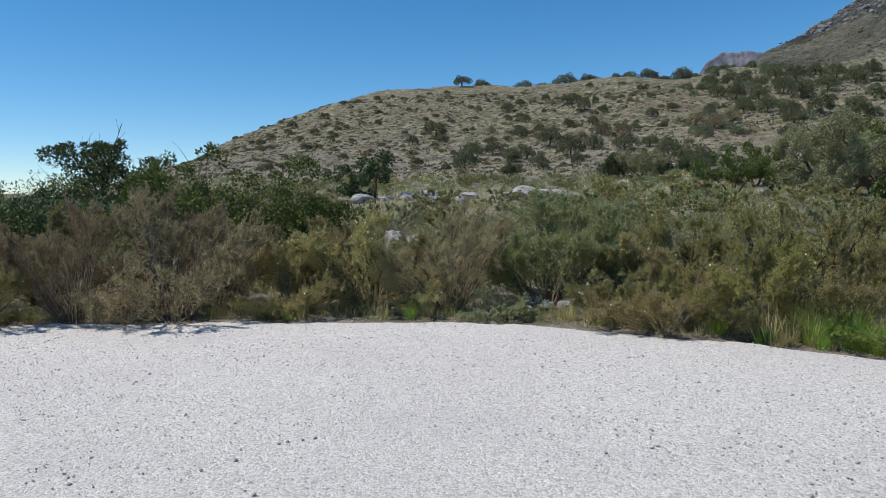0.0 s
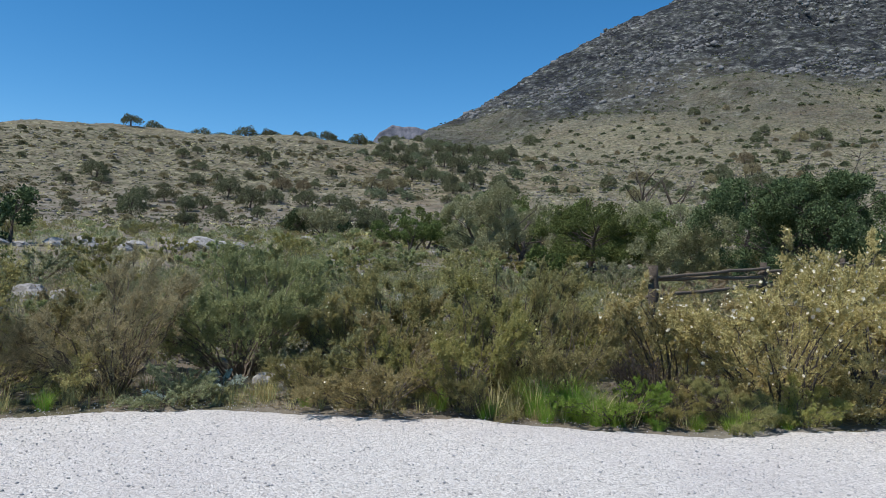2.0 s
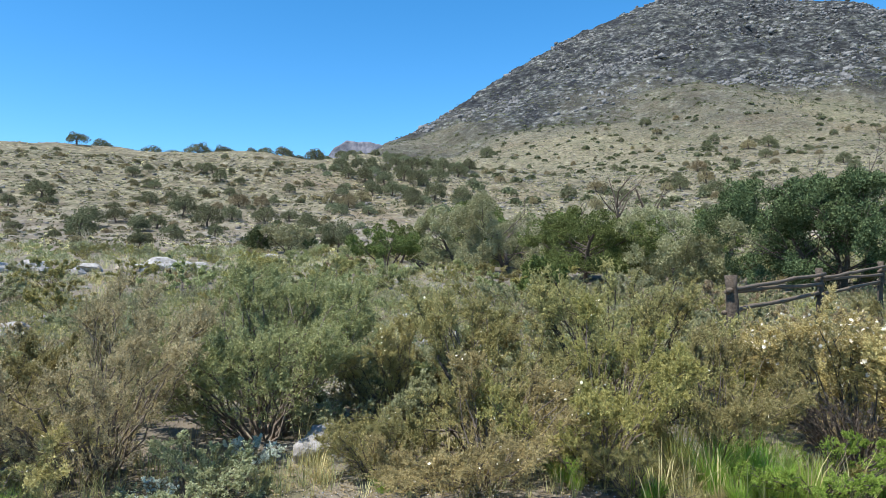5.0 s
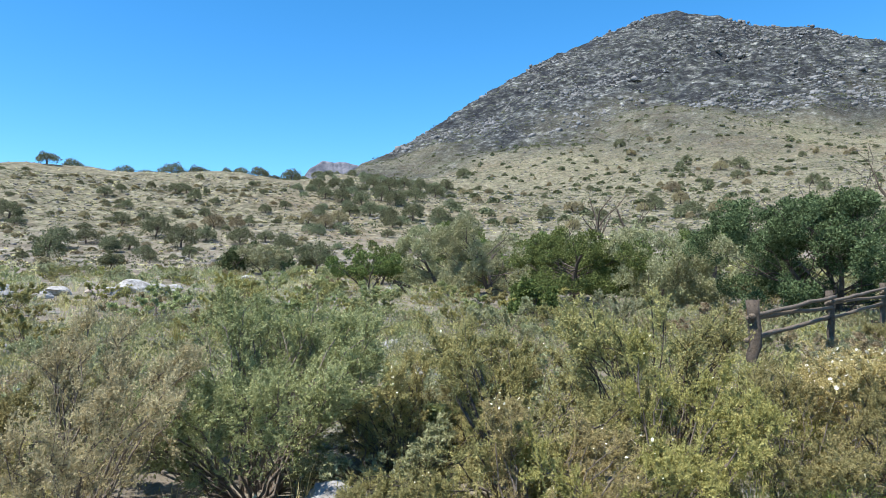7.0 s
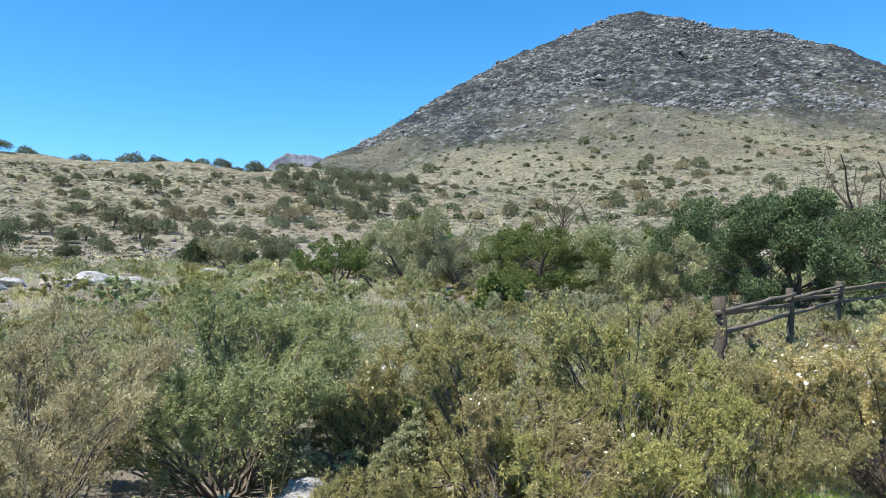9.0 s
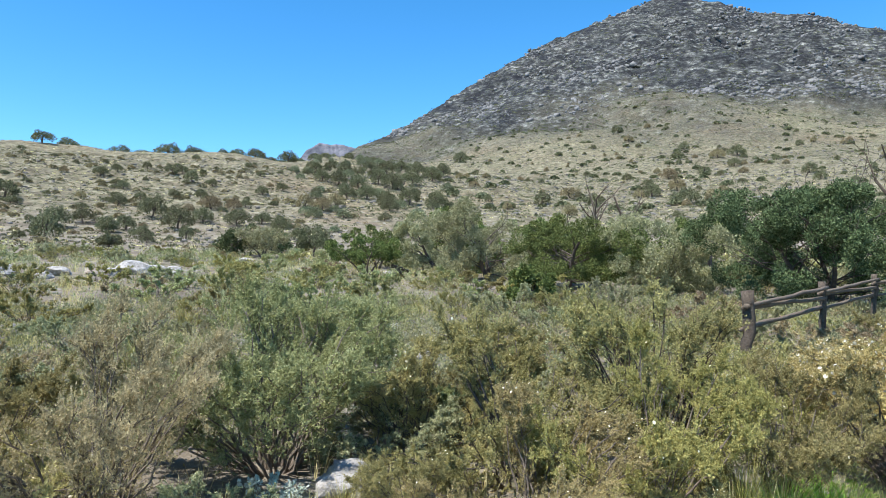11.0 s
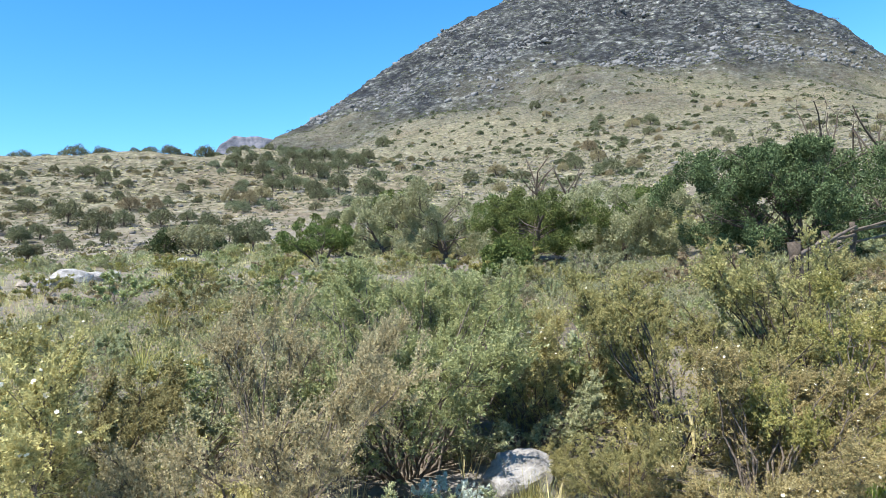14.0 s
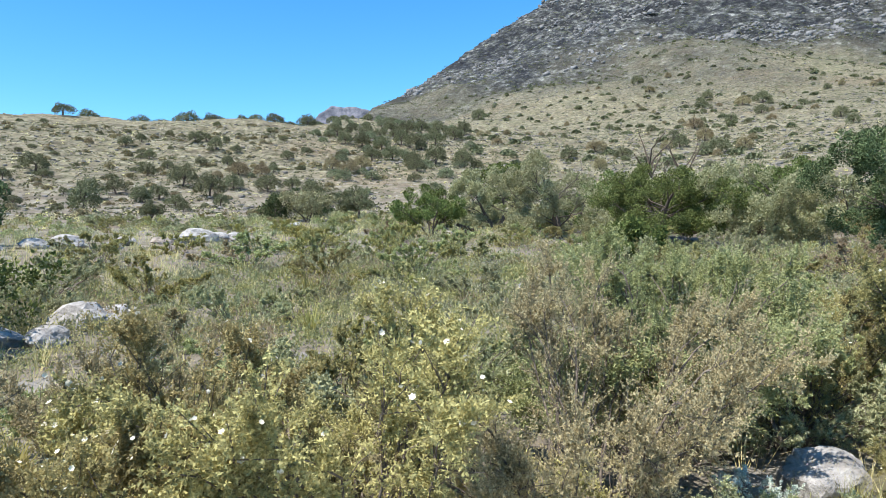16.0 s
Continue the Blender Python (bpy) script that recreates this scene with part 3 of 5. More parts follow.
def tuft(name, label, mat, blades, tall, spread, seed, wide=0.0035, category="grass"):
    """A tuft of curved grass blades, each in three pieces."""
    rng = np.random.default_rng(seed)
    root = thing(name, label, category, "grass tufts")
    vs = []
    for _ in range(blades):
        a, o = rng.uniform(0, 6.28), np.sqrt(rng.uniform(0, 1))
        p = np.array([np.cos(a), np.sin(a), 0]) * o * spread * 0.35
        out = np.array([np.cos(a), np.sin(a), 0]) * (0.15 + 0.75 * o) + rng.normal(scale=0.15, size=3)
        h = tall * rng.uniform(0.55, 1.1)
        side = unit(np.cross(out, [0, 0, 1.0])) * wide
        q0 = p
        for k in range(3):
            f = (k + 1) / 3
            q1 = p + np.array([0, 0, 1]) * h * f * (1 - 0.28 * f * o) + out * h * 0.6 * f * f
            w0, w1 = 1 - k / 3.2, 1 - (k + 1) / 3.2
            vs += [q0 - side * w0, q0 + side * w0, q1 + side * w1, q1 - side * w1]
            q0 = q1
    child("blade_clump", mesh_of("blade_clump", np.array(vs), blades * 3, mat), root)
    return root


def rock(name, label, mat, size, seed, detail=3, group="pale rocks"):
    """A weathered stone with flat breaks and chipped edges."""
    rng = np.random.default_rng(seed)
    bm = bmesh.new()
    bmesh.ops.create_icosphere(bm, subdivisions=detail, radius=1)
    cuts = [(unit(rng.normal(size=3)), rng.uniform(0.55, 0.85)) for _ in range(7)]
    off = Vector(rng.uniform(-50, 50, 3))
    for v in bm.verts:
        p = np.array(v.co)
        for n, dd in cuts:
            over = p @ n - dd
            if over > 0:
                p = p - n * over * 0.9
        q = Vector(p)
        v.co = q * (1 + 0.16 * noise.noise(q * 1.6 + off) + 0.09 * noise.noise(q * 4 + off) + 0.05 * noise.noise(q * 11 + off))
        v.co.x, v.co.y, v.co.z = v.co.x * size[0], v.co.y * size[1], v.co.z * size[2]
    me = bpy.data.meshes.new(name)
    bm.to_mesh(me)
    bm.free()
    me.materials.append(mat)
    return tagged(new(name, me), label, "rock", group)


# ---- land ----
def land():
    az = np.concatenate((np.arange(-40, 82, 0.19), np.arange(82, 320, 3.4)))
    rad = [0.3]
    while rad[-1] < 4800:
        r = rad[-1]
        rad.append(r * (1.06 if r < 40 else 1.03 if r < 140 else 1.011 if r < 960 else 1.12) + 0.02)
    rad = np.array(rad)
    a, r = np.meshgrid(np.radians(az), rad)
    x, y = CX + r * np.sin(a), CY + r * np.cos(a)
    z = height(x, y)
    n, k = len(rad), len(az)
    verts = np.stack((x, y, z), -1).reshape(-1, 3)
    i, j = np.meshgrid(np.arange(n - 1), np.arange(k), indexing="ij")
    j2 = (j + 1) % k
    quads = np.stack((i * k + j, (i + 1) * k + j, (i + 1) * k + j2, i * k + j2), -1).reshape(-1, 4)
    me = indexed("ground", verts, quads, GROUND)
    me.flip_normals()
    return tagged(new("ground", me), "dry tan ground rising to a scrub hill and rocky mountain", "ground", kind="structure")


def gravel_lot():
    xs = np.concatenate((np.arange(-34, -6, 1.0), np.arange(-6, 12, 0.06), np.arange(12, 36, 1.0)))
    f = np.concatenate((np.linspace(0, 0.9, 24)[:-1], np.linspace(0.9, 1, 12)))
    x, g = np.meshgrid(xs, f)
    e = edge(xs)[None] + 0.02 * np.sin(x * 19 + 3 * np.sin(x * 6.1)) + 0.012 * np.sin(x * 47 + 2 * np.sin(x * 11))
    y = -32 + (e + 32) * g
    z = 0.03 + 0.012 * lumps(x, y, 0.9, 2) - 0.06 * smooth(0.9965, 1.0, g)
    n, k = len(f), len(xs)
    i, j = np.meshgrid(np.arange(n - 1), np.arange(k - 1), indexing="ij")
    quads = np.stack((i * k + j, i * k + j + 1, (i + 1) * k + j + 1, (i + 1) * k + j), -1).reshape(-1, 4)
    return tagged(new("gravel_lot", indexed("gravel_lot", np.stack((x, y, z), -1).reshape(-1, 3), quads, GRAVEL)), "pale pinkish-white crushed gravel lot", "gravel", kind="structure")


def pebbles(name, count, mat, seed, lo, hi):
    """Loose stones over the gravel, each an uneven six-cornered lump."""
    rng = np.random.default_rng(seed)
    x = rng.uniform(-4.5, 10.5, count * 3)
    y = 11 - (rng.uniform(0, 1, count * 3) ** 1.3) * 8
    ok = (y < edge(x) + 0.12) & (y > 2.5)
    x, y = x[ok][:count], y[ok][:count]
    n = len(x)
    s = rng.uniform(lo, hi, n) * rng.choice((0.7, 1.0, 1.6), n, p=(0.6, 0.33, 0.07))
    oct_v = np.array([[1, 0, 0], [0, 1, 0], [-1, 0, 0], [0, -1, 0], [0, 0, 1], [0, 0, -1]], float)
    oct_f = np.array([[0, 1, 4], [1, 2, 4], [2, 3, 4], [3, 0, 4], [1, 0, 5], [2, 1, 5], [3, 2, 5], [0, 3, 5]])
    v = oct_v[None] * rng.uniform(0.6, 1.3, (n, 6, 1)) * (s[:, None, None]) * np.array([1, 1, 0.6])
    t = rng.uniform(0, 6.28, n)
    c, sn = np.cos(t)[:, None], np.sin(t)[:, None]
    v = np.stack((v[..., 0] * c - v[..., 1] * sn, v[..., 0] * sn + v[..., 1] * c, v[..., 2]), -1)
    v += np.stack((x, y, 0.034 + 0.012 * lumps(x, y, 0.9, 2)), -1)[:, None]
    f = (oct_f[None] + (np.arange(n) * 6)[:, None, None]).reshape(-1, 3)
    return tagged(new(name, indexed(name, v.reshape(-1, 3), f, mat, False)), "loose crushed stones strewn over the gravel", "gravel", kind="stuff")


land()
gravel_lot()


def butte():
    """The far cliff-sided butte in the gap between hill and mountain."""
    u = np.linspace(-1, 1, 70)
    h = np.linspace(0, 1, 26)
    uu, hh = np.meshgrid(u, h)
    a = radians(23.9)
    side, away = np.array([math.cos(a), -math.sin(a), 0]), np.array([math.sin(a), math.cos(a), 0])
    top = 442 + np.interp(uu, (-1, -0.9, -0.72, -0.4, 0.25, 1), (-110, -62, -28, 0, -7, -30)) + 1.2 * np.sin(uu * 14)
    z = 250 + (top - 250) * hh
    flare = (1 - hh) ** 1.4
    deep = -130 * flare + 10 * np.sin(uu * 5.3 + 1.0 + 2 * np.sin(hh * 2)) + 3 * np.sin(uu * 17 + 3 * np.sin(uu * 6) + hh * 4) + 4 * np.floor(hh * 5) / 5
    wide = uu * (122 + 40 * flare)
    p = np.array([CX, CY, 0]) + away * 2200 + wide[..., None] * side + deep[..., None] * away
    p[..., 2] = z
    back = p[-1] + away * 160
    rows = np.concatenate((p, back[None]))
    n, k = rows.shape[:2]
    i, j = np.meshgrid(np.arange(n - 1), np.arange(k - 1), indexing="ij")
    quads = np.stack((i * k + j, i * k + j + 1, (i + 1) * k + j + 1, (i + 1) * k + j), -1).reshape(-1, 4)
    return tagged(new("butte", indexed("butte", rows.reshape(-1, 3), quads, CLIFF, False)), "distant grey-pink cliff-sided butte", "butte", kind="structure")


butte()

# ---- trees of the middle distance ----
def copies(protos, spots, tall=1.0, rng=None, vary=0.15):
    """Sets the prototypes on the first spots, and copies of them on the others. A spot is x, y, size."""
    rng = rng or np.random.default_rng(3)
    used = set()
    for k, (x, y, s) in enumerate(spots):
        p = protos[int(rng.integers(0, len(protos)))] if k >= len(protos) else protos[k]
        m = at_ground(x, y, rng.uniform(0, 6.28), s, tall * rng.uniform(1 - vary, 1 + vary))
        if p.name in used:
            again(p, m)
        else:
            used.add(p.name)
            p.matrix_basis = m


def stand(ob, x, y, turn=0.0, size=1.0, tall=1.0, sink=0.03):
    ob.matrix_basis = at_ground(x, y, turn, size, tall, sink)
    return ob


stand(tree("juniper_tree", "small round juniper with several dark leaning trunks", JUNIPER, BARK, 3.0, 2.8, 16000, 0.085, 11, trunks=4, clear=0.42, limbs=6, clump=0.32, lobes=24), 21.0, 43.0)
stand(tree("juniper_tree", "broad green juniper with one thick dark trunk", JUNIPER, BARK, 5.4, 4.2, 76000, 0.075, 12, trunks=2, clear=0.14, limbs=16, clump=0.29, flat=0.85, lobes=52), 24.2, 29.0, 0.8, 1.0, 1.0)
stand(tree("oak_tree", "grey-green scrub oak beside the juniper", GREYG, BARK, 5.2, 3.4, 34000, 0.085, 13, trunks=3, clear=0.08, limbs=7, clump=0.25, lobes=34), 26.5, 25.6, 2.0)
stand(tree("oak_tree", "grey-green scrub oak behind low brush", GREYG, BARK, 6.4, 4.6, 30000, 0.1, 14, trunks=2, clear=0.1, limbs=9, clump=0.26, lobes=30), 26.0, 37.5, 1.0)
stand(tree("oak_tree", "grey-green scrub oak behind low brush", GREYG, BARK, 6.0, 4.6, 22000, 0.12, 15, trunks=2, clear=0.1, limbs=9, clump=0.26, lobes=26), 29.0, 47.5, 2.4)
stand(tree("oak_tree", "dull green oak beyond the juniper", JUNIPER, BARK, 5.2, 4.8, 9000, 0.16, 16, trunks=2, clear=0.1, limbs=9, clump=0.3), 33.5, 52.0, 0.4)
stand(tree("juniper_tree", "large dense dark-green juniper with a leaning trunk", DEEP, BARK, 7.0, 4.0, 110000, 0.075, 17, trunks=3, clear=0.03, limbs=17, clump=0.22, flat=0.85, lobes=64), 25.6, 18.2, 0.3)
stand(tree("oak_tree", "dark green scrub oak at the fence", DEEP, BARK, 4.5, 3.8, 7000, 0.12, 18, trunks=3, clear=0.08, limbs=8, clump=0.3), 33.0, 17.5, 0.3)
stand(tree("oak_tree", "dull green scrub oak behind the fence", JUNIPER, BARK, 4.0, 4.2, 5000, 0.13, 19, trunks=3, clear=0.08, limbs=8, clump=0.3), 38.0, 21.0, 0.3)
stand(tree("juniper_tree", "dark green juniper on the flat", DEEP, BARK, 3.6, 3.2, 5000, 0.18, 20, trunks=3, clear=0.05, limbs=8, clump=0.3), 21.5, 73.0, 0.3)
stand(tree("oak_tree", "grey-green oak brush on the flat", GREYG, BARK, 4.2, 2.8, 5000, 0.18, 21, trunks=3, clear=0.05, limbs=8, clump=0.3), 23.5, 70.0, 1.3)
stand(tree("juniper_tree", "dark green juniper on the flat", DEEP, BARK, 3.4, 2.4, 4000, 0.2, 22, trunks=3, clear=0.05, limbs=8, clump=0.3), 28.5, 80.0, 2.3)
for k, (x, y, w, h) in enumerate(((30.5, 41.0, 5.0, 3.6), (35.0, 36.0, 5.0, 3.4), (31.0, 29.5, 4.4, 3.0), (38.0, 45.0, 6.0, 3.0), (40.0, 33.0, 5.0, 3.6), (36.0, 60.0, 6.0, 3.4), (26.5, 52.0, 4.5, 3.4), (33.5, 25.5, 4.0, 2.6), (19.0, 25.5, 2.2, 1.5))):
    stand(tree("oak_tree", "grey-green oak brush among the trees" if k % 2 else "dull green oak brush among the trees", GREYG if k % 2 else JUNIPER, BARK, w, h, 13000, 0.11, 40 + k, trunks=3, clear=0.05, limbs=6, group="oak brush", clump=0.28, lobes=22), x, y, k)
stand(tree("slope_tree", "round olive tree on a short bare trunk", HILLG, BARK, 3.4, 2.9, 7000, 0.13, 61, clear=0.36, limbs=12, clump=0.34, lobes=22), 28.5, 69.4, 0.5)
stand(tree("slope_tree", "round olive tree on a short bare trunk", HILLG, BARK, 2.3, 2.2, 5000, 0.12, 62, clear=0.4, limbs=12, clump=0.34, lobes=20), 11.4, 80.9, 1.5)
# the leafy trees seen at the start
stand(tree("oak_tree", "dense green-leaved oak behind brown brush", JUNIPER, BARK, 4.6, 2.8, 24000, 0.08, 23, trunks=3, clear=0.06, limbs=9, clump=0.26, lobes=36), -2.6, 19.5, 0.3)
stand(tree("oak_tree", "leafy green oak brush", JUNIPER, BARK, 3.0, 1.4, 8000, 0.085, 24, trunks=3, clear=0.05, limbs=9, clump=0.28), -0.9, 21.8, 0.3)
stand(tree("oak_tree", "tall loose-crowned green tree over the brush", DEEP, BARK, 6.0, 3.9, 16000, 0.11, 25, trunks=3, clear=0.15, limbs=8, clump=0.22, lobes=40), -12.0, 33.0, 0.3)
stand(tree("oak_tree", "low dark oak in the brush", DEEP, BARK, 3.2, 3.0, 5000, 0.16, 26, trunks=2, clear=0.05, limbs=9, clump=0.3), -1.2, 46.0, 0.3)
for k, (x, y, w, h) in enumerate(((-9.5, 23.5, 4.2, 1.7), (-13.0, 25.0, 4.6, 1.8), (-7.0, 25.5, 4.0, 1.6), (-17.5, 28.0, 5.0, 2.1), (-5.0, 24.0, 3.6, 1.5), (-20.0, 33.0, 6.0, 2.6), (-25.0, 40.0, 7.0, 3.0), (-16.0, 38.0, 6.0, 2.6))):
    stand(tree("oak_tree", "low green oak brush in a dense row", JUNIPER if k % 2 else DEEP, BARK, w, h, 5000, 0.12, 30 + k, trunks=3, clear=0.04, limbs=8, group="oak brush row", clump=0.32), x, y, k)


def dead_tree(x, y, tall, seed):
    """A leafless grey tree."""
    rng = np.random.default_rng(seed)
    root = thing("dead_tree", "bare dead tree with forked grey branches", "tree", "dead trees")
    trunk = bend(np.zeros(3), np.array([0.15, 0, 1]), tall * 0.6, 5, 0, rng, 0.1)
    child("trunk", tubes([(trunk, np.linspace(0.17, 0.07, 6))], POST_WOOD, "trunk", 6), root)
    for k in range(7):
        b = rng.uniform(0, 6.28)
        s = trunk[rng.integers(2, 6)]
        w = np.array([np.cos(b) * 0.7, np.sin(b) * 0.7, 1])
        p = bend(s, w, tall * 0.45, 4, 0.02, rng, 0.16)
        twigs = [(p, np.linspace(0.08, 0.03, 5))]
        for _ in range(5):
            j = rng.integers(1, 5)
            twigs.append((bend(p[j], unit(w) + rng.normal(scale=0.5, size=3), tall * 0.16, 3, 0.02, rng, 0.2), np.linspace(0.018, 0.006, 4)))
        child("branch", tubes(twigs, POST_WOOD, "branch", 4), root)
    stand(root, x, y, seed)


dead_tree(46.5, 48.0, 7.2, 1)
dead_tree(48.8, 47.4, 6.6, 2)
dead_tree(43.0, 21.5, 7.4, 3)
dead_tree(40.5, 19.8, 6.2, 4)

# ---- trees and scrub of the slopes ----
CREST = (
    (10.2, 194.0, 4.4), (16.9, 208.6, 4.8), (21.8, 218.9, 2.5), (30.8, 220.9, 5.1), (36.9, 222.9, 4.8), (43.7, 219.3, 5.9), (50.5, 216.9, 5.1),
    (54.3, 215.4, 2.5), (57.9, 212.0, 3.2), (61.6, 211.0, 4.0), (67.1, 209.4, 5.0), (71.3, 208.6, 2.5), (74.1, 201.4, 5.3), (35.9, 224.5, 3.7),
    (-24.5, 203.1, 2.1), (-14.2, 231.9, 1.9),
)

FACE = (
    (2.8, 149.1, 5.4), (9.8, 158.2, 1.5), (9.4, 123.9, 4.7), (13.5, 129.0, 3.9), (15.9, 119.9, 3.8), (18.9, 122.5, 3.4), (7.1, 103.6, 4.5),
    (11.9, 84.3, 2.3), (4.5, 108.2, 1.7), (22.0, 185.5, 3.8), (24.9, 170.0, 2.8), (26.2, 190.3, 2.8), (36.3, 209.5, 3.1), (39.0, 190.7, 3.9),
    (41.8, 190.6, 3.2), (40.9, 177.0, 4.1), (46.0, 187.1, 2.2), (45.4, 175.0, 2.6), (38.6, 157.6, 2.6), (53.5, 162.0, 3.4), (59.9, 166.5, 3.1),
)

FACE_LOW = (
    (24.7, 134.0, 5.2), (26.6, 122.2, 5.7), (32.3, 129.5, 4.2), (18.7, 102.9, 2.0), (25.1, 109.3, 2.6), (37.2, 125.6, 4.7), (42.2, 127.2, 3.4),
    (41.7, 115.4, 4.1), (33.7, 81.7, 4.1), (68.6, 166.0, 3.2), (21.0, 148.0, 3.6), (26.6, 158.5, 2.6), (32.6, 142.0, 2.3), (37.2, 143.4, 4.1),
    (41.6, 143.2, 3.3), (15.5, 156.9, 1.9), (14.4, 187.5, 2.1), (20.2, 192.8, 1.6), (54.4, 183.4, 1.9), (50.8, 187.4, 1.9), (56.3, 142.4, 3.7),
    (59.0, 139.7, 4.1), (67.1, 150.7, 4.0),
)

FOOT = (
    (338.2, 312.9, 7.7), (326.2, 292.9, 6.6), (289.1, 227.8, 6.1), (322.0, 249.3, 6.1), (301.1, 213.6, 7.7), (314.7, 211.7, 8.2), (270.0, 183.9, 5.4),
    (222.7, 180.8, 6.1), (241.8, 178.4, 4.9), (172.7, 147.7, 5.9), (152.7, 163.2, 5.8), (147.0, 146.8, 5.1), (116.7, 158.1, 2.5), (109.4, 140.2, 2.6),
    (127.3, 147.7, 5.0), (159.7, 124.5, 6.2), (169.5, 123.6, 5.1), (250.3, 140.2, 5.2), (230.7, 126.0, 4.3), (365.1, 310.9, 4.8), (361.4, 205.5, 4.2),
    (227.7, 230.2, 3.7), (190.6, 152.1, 6.0), (215.3, 195.7, 3.8),
)

DRAW = (
    (88.3, 214.0, 5.3), (96.2, 220.7, 4.7), (95.5, 207.6, 5.6), (96.4, 199.2, 4.3), (110.2, 218.5, 5.6), (117.2, 219.0, 7.3), (127.8, 227.5, 5.6),
    (78.1, 185.0, 4.9), (81.5, 181.0, 5.5), (86.7, 179.2, 5.8), (94.9, 182.7, 5.7), (96.5, 177.1, 5.9), (108.6, 186.5, 6.7), (125.4, 201.6, 7.0),
    (149.8, 232.1, 6.8), (130.8, 220.0, 6.3), (227.3, 332.7, 8.7), (77.3, 155.0, 5.6), (74.2, 159.8, 4.8), (77.7, 145.6, 5.8), (85.5, 148.5, 6.3),
    (89.5, 142.1, 5.9),
)

HILL_PROTOS = [hill_tree("slope_tree", "round dark olive tree on the dry slope", HILLG, 50 + k) for k in range(4)]
BROWN_PROTOS = [hill_tree("slope_bush", "brown-olive low round bush on the dry slope", HILLB, 60 + k, low=True) for k in range(2)]
OLIVE_PROTOS = [hill_tree("slope_bush", "dark olive low round bush on the dry slope", HILLG, 70 + k, low=True) for k in range(3)]
CREST = tuple((CX + (x - CX) * 1.33, CY + (y - CY) * 1.33, w * 1.33) for x, y, w in CREST)
CREST += tuple((CX + r * math.sin(radians(a)), CY + r * math.cos(radians(a)), w) for a, r, w in ((4.5, 292, 4.0), (7.5, 294, 3.2), (9.3, 290, 5.0), (11.2, 296, 3.6), (12.8, 292, 5.4), (14.6, 298, 4.4), (15.6, 294, 5.6), (17.0, 300, 4.2), (18.1, 296, 6.0), (19.3, 300, 5.0), (20.2, 298, 6.2), (21.0, 302, 5.2), (22.4, 304, 6.0), (23.2, 300, 4.6)))
copies(HILL_PROTOS, [(x, y, 1.08 * w) for x, y, w in FACE + FACE_LOW[:12] + DRAW], 1.15)
copies(BROWN_PROTOS, [(x, y, 1.2 * w) for x, y, w in FACE_LOW[12:] + FOOT[1::3]], 1.15)
copies(OLIVE_PROTOS, [(x, y, 1.2 * w) for x, y, w in FOOT[0::3] + FOOT[2::3]], 1.2)


def scatter(count, az, rad, size, seed, apart=0.0):
    rng = np.random.default_rng(seed)
    out = []
    while len(out) < count:
        a, r = radians(rng.uniform(*az)), math.sqrt(rng.uniform(rad[0] ** 2, rad[1] ** 2))
        x, y = CX + r * math.sin(a), CY + r * math.cos(a)
        if apart and any((x - u) ** 2 + (y - v) ** 2 < apart ** 2 for u, v, _ in out):
            continue
        out.append((x, y, rng.uniform(*size)))
    return out


def more(protos, spots, tall, seed):
    rng = np.random.default_rng(seed)
    for x, y, s in spots:
        again(protos[int(rng.integers(0, len(protos)))], at_ground(x, y, rng.uniform(0, 6.28), s, tall * rng.uniform(0.8, 1.2)))


more(HILL_PROTOS, [(x, y, 1.35 * w) for x, y, w in CREST], 0.82, 9)
more(HILL_PROTOS, scatter(55, (-16, 22), (105, 225), (1.6, 3.6), 81, 5), 0.9, 1)
more(OLIVE_PROTOS + BROWN_PROTOS, scatter(88, (-20, 24), (80, 215), (1.0, 2.6), 82, 3), 0.8, 2)
DRAW_PROTOS = [hill_tree("slope_bush", "grey-green round bush crowding the draw", DRAWG, 75 + k, low=True) for k in range(2)]
draw_spots = scatter(120, (20.5, 34), (120, 340), (2.2, 4.8), 83, 4.5)
copies(DRAW_PROTOS, draw_spots[:2], 1.1)
more(DRAW_PROTOS + OLIVE_PROTOS[:1], draw_spots[2:], 1.1, 3)
more(OLIVE_PROTOS + BROWN_PROTOS, scatter(150, (34, 80), (150, 460), (1.6, 4.6), 84, 6), 1.15, 4)
more(HILL_PROTOS, scatter(26, (27, 62), (58, 120), (2.5, 4.5), 85, 5), 0.85, 5)


def ground_cover(name, spots, lo, hi, mat, seed, per=60):
    """Low mixed plants between the shrubs, too many to count."""
    rng = np.random.default_rng(seed)
    x, y = spots
    n = len(x)
    k = np.repeat(rng.uniform(lo, hi, n), per)[:, None]
    c = np.repeat(np.stack((x, y, height(x, y)), -1), per, 0)
    off = unit(rng.normal(size=(n * per, 3))) * rng.uniform(0.62, 1, (n * per, 1)) * np.repeat(rng.uniform(0.6, 1.2, (n, 1)), per, 0) * np.array([0.75, 0.75, 0.68])
    off[:, 2] = np.abs(off[:, 2])
    r = np.hypot(c[:, 0] - CX, c[:, 1] - CY)
    v = blades3(c + off * k, off + rng.normal(scale=0.5, size=off.shape) + np.array([0, 0, 0.6]), 0.022 + 0.0018 * r, 0.012 + 0.001 * r, rng)
    return tagged(new(name, mesh_of(name, v, n * per, mat, 3)), "low green plants between the shrubs", "plants", kind="stuff")


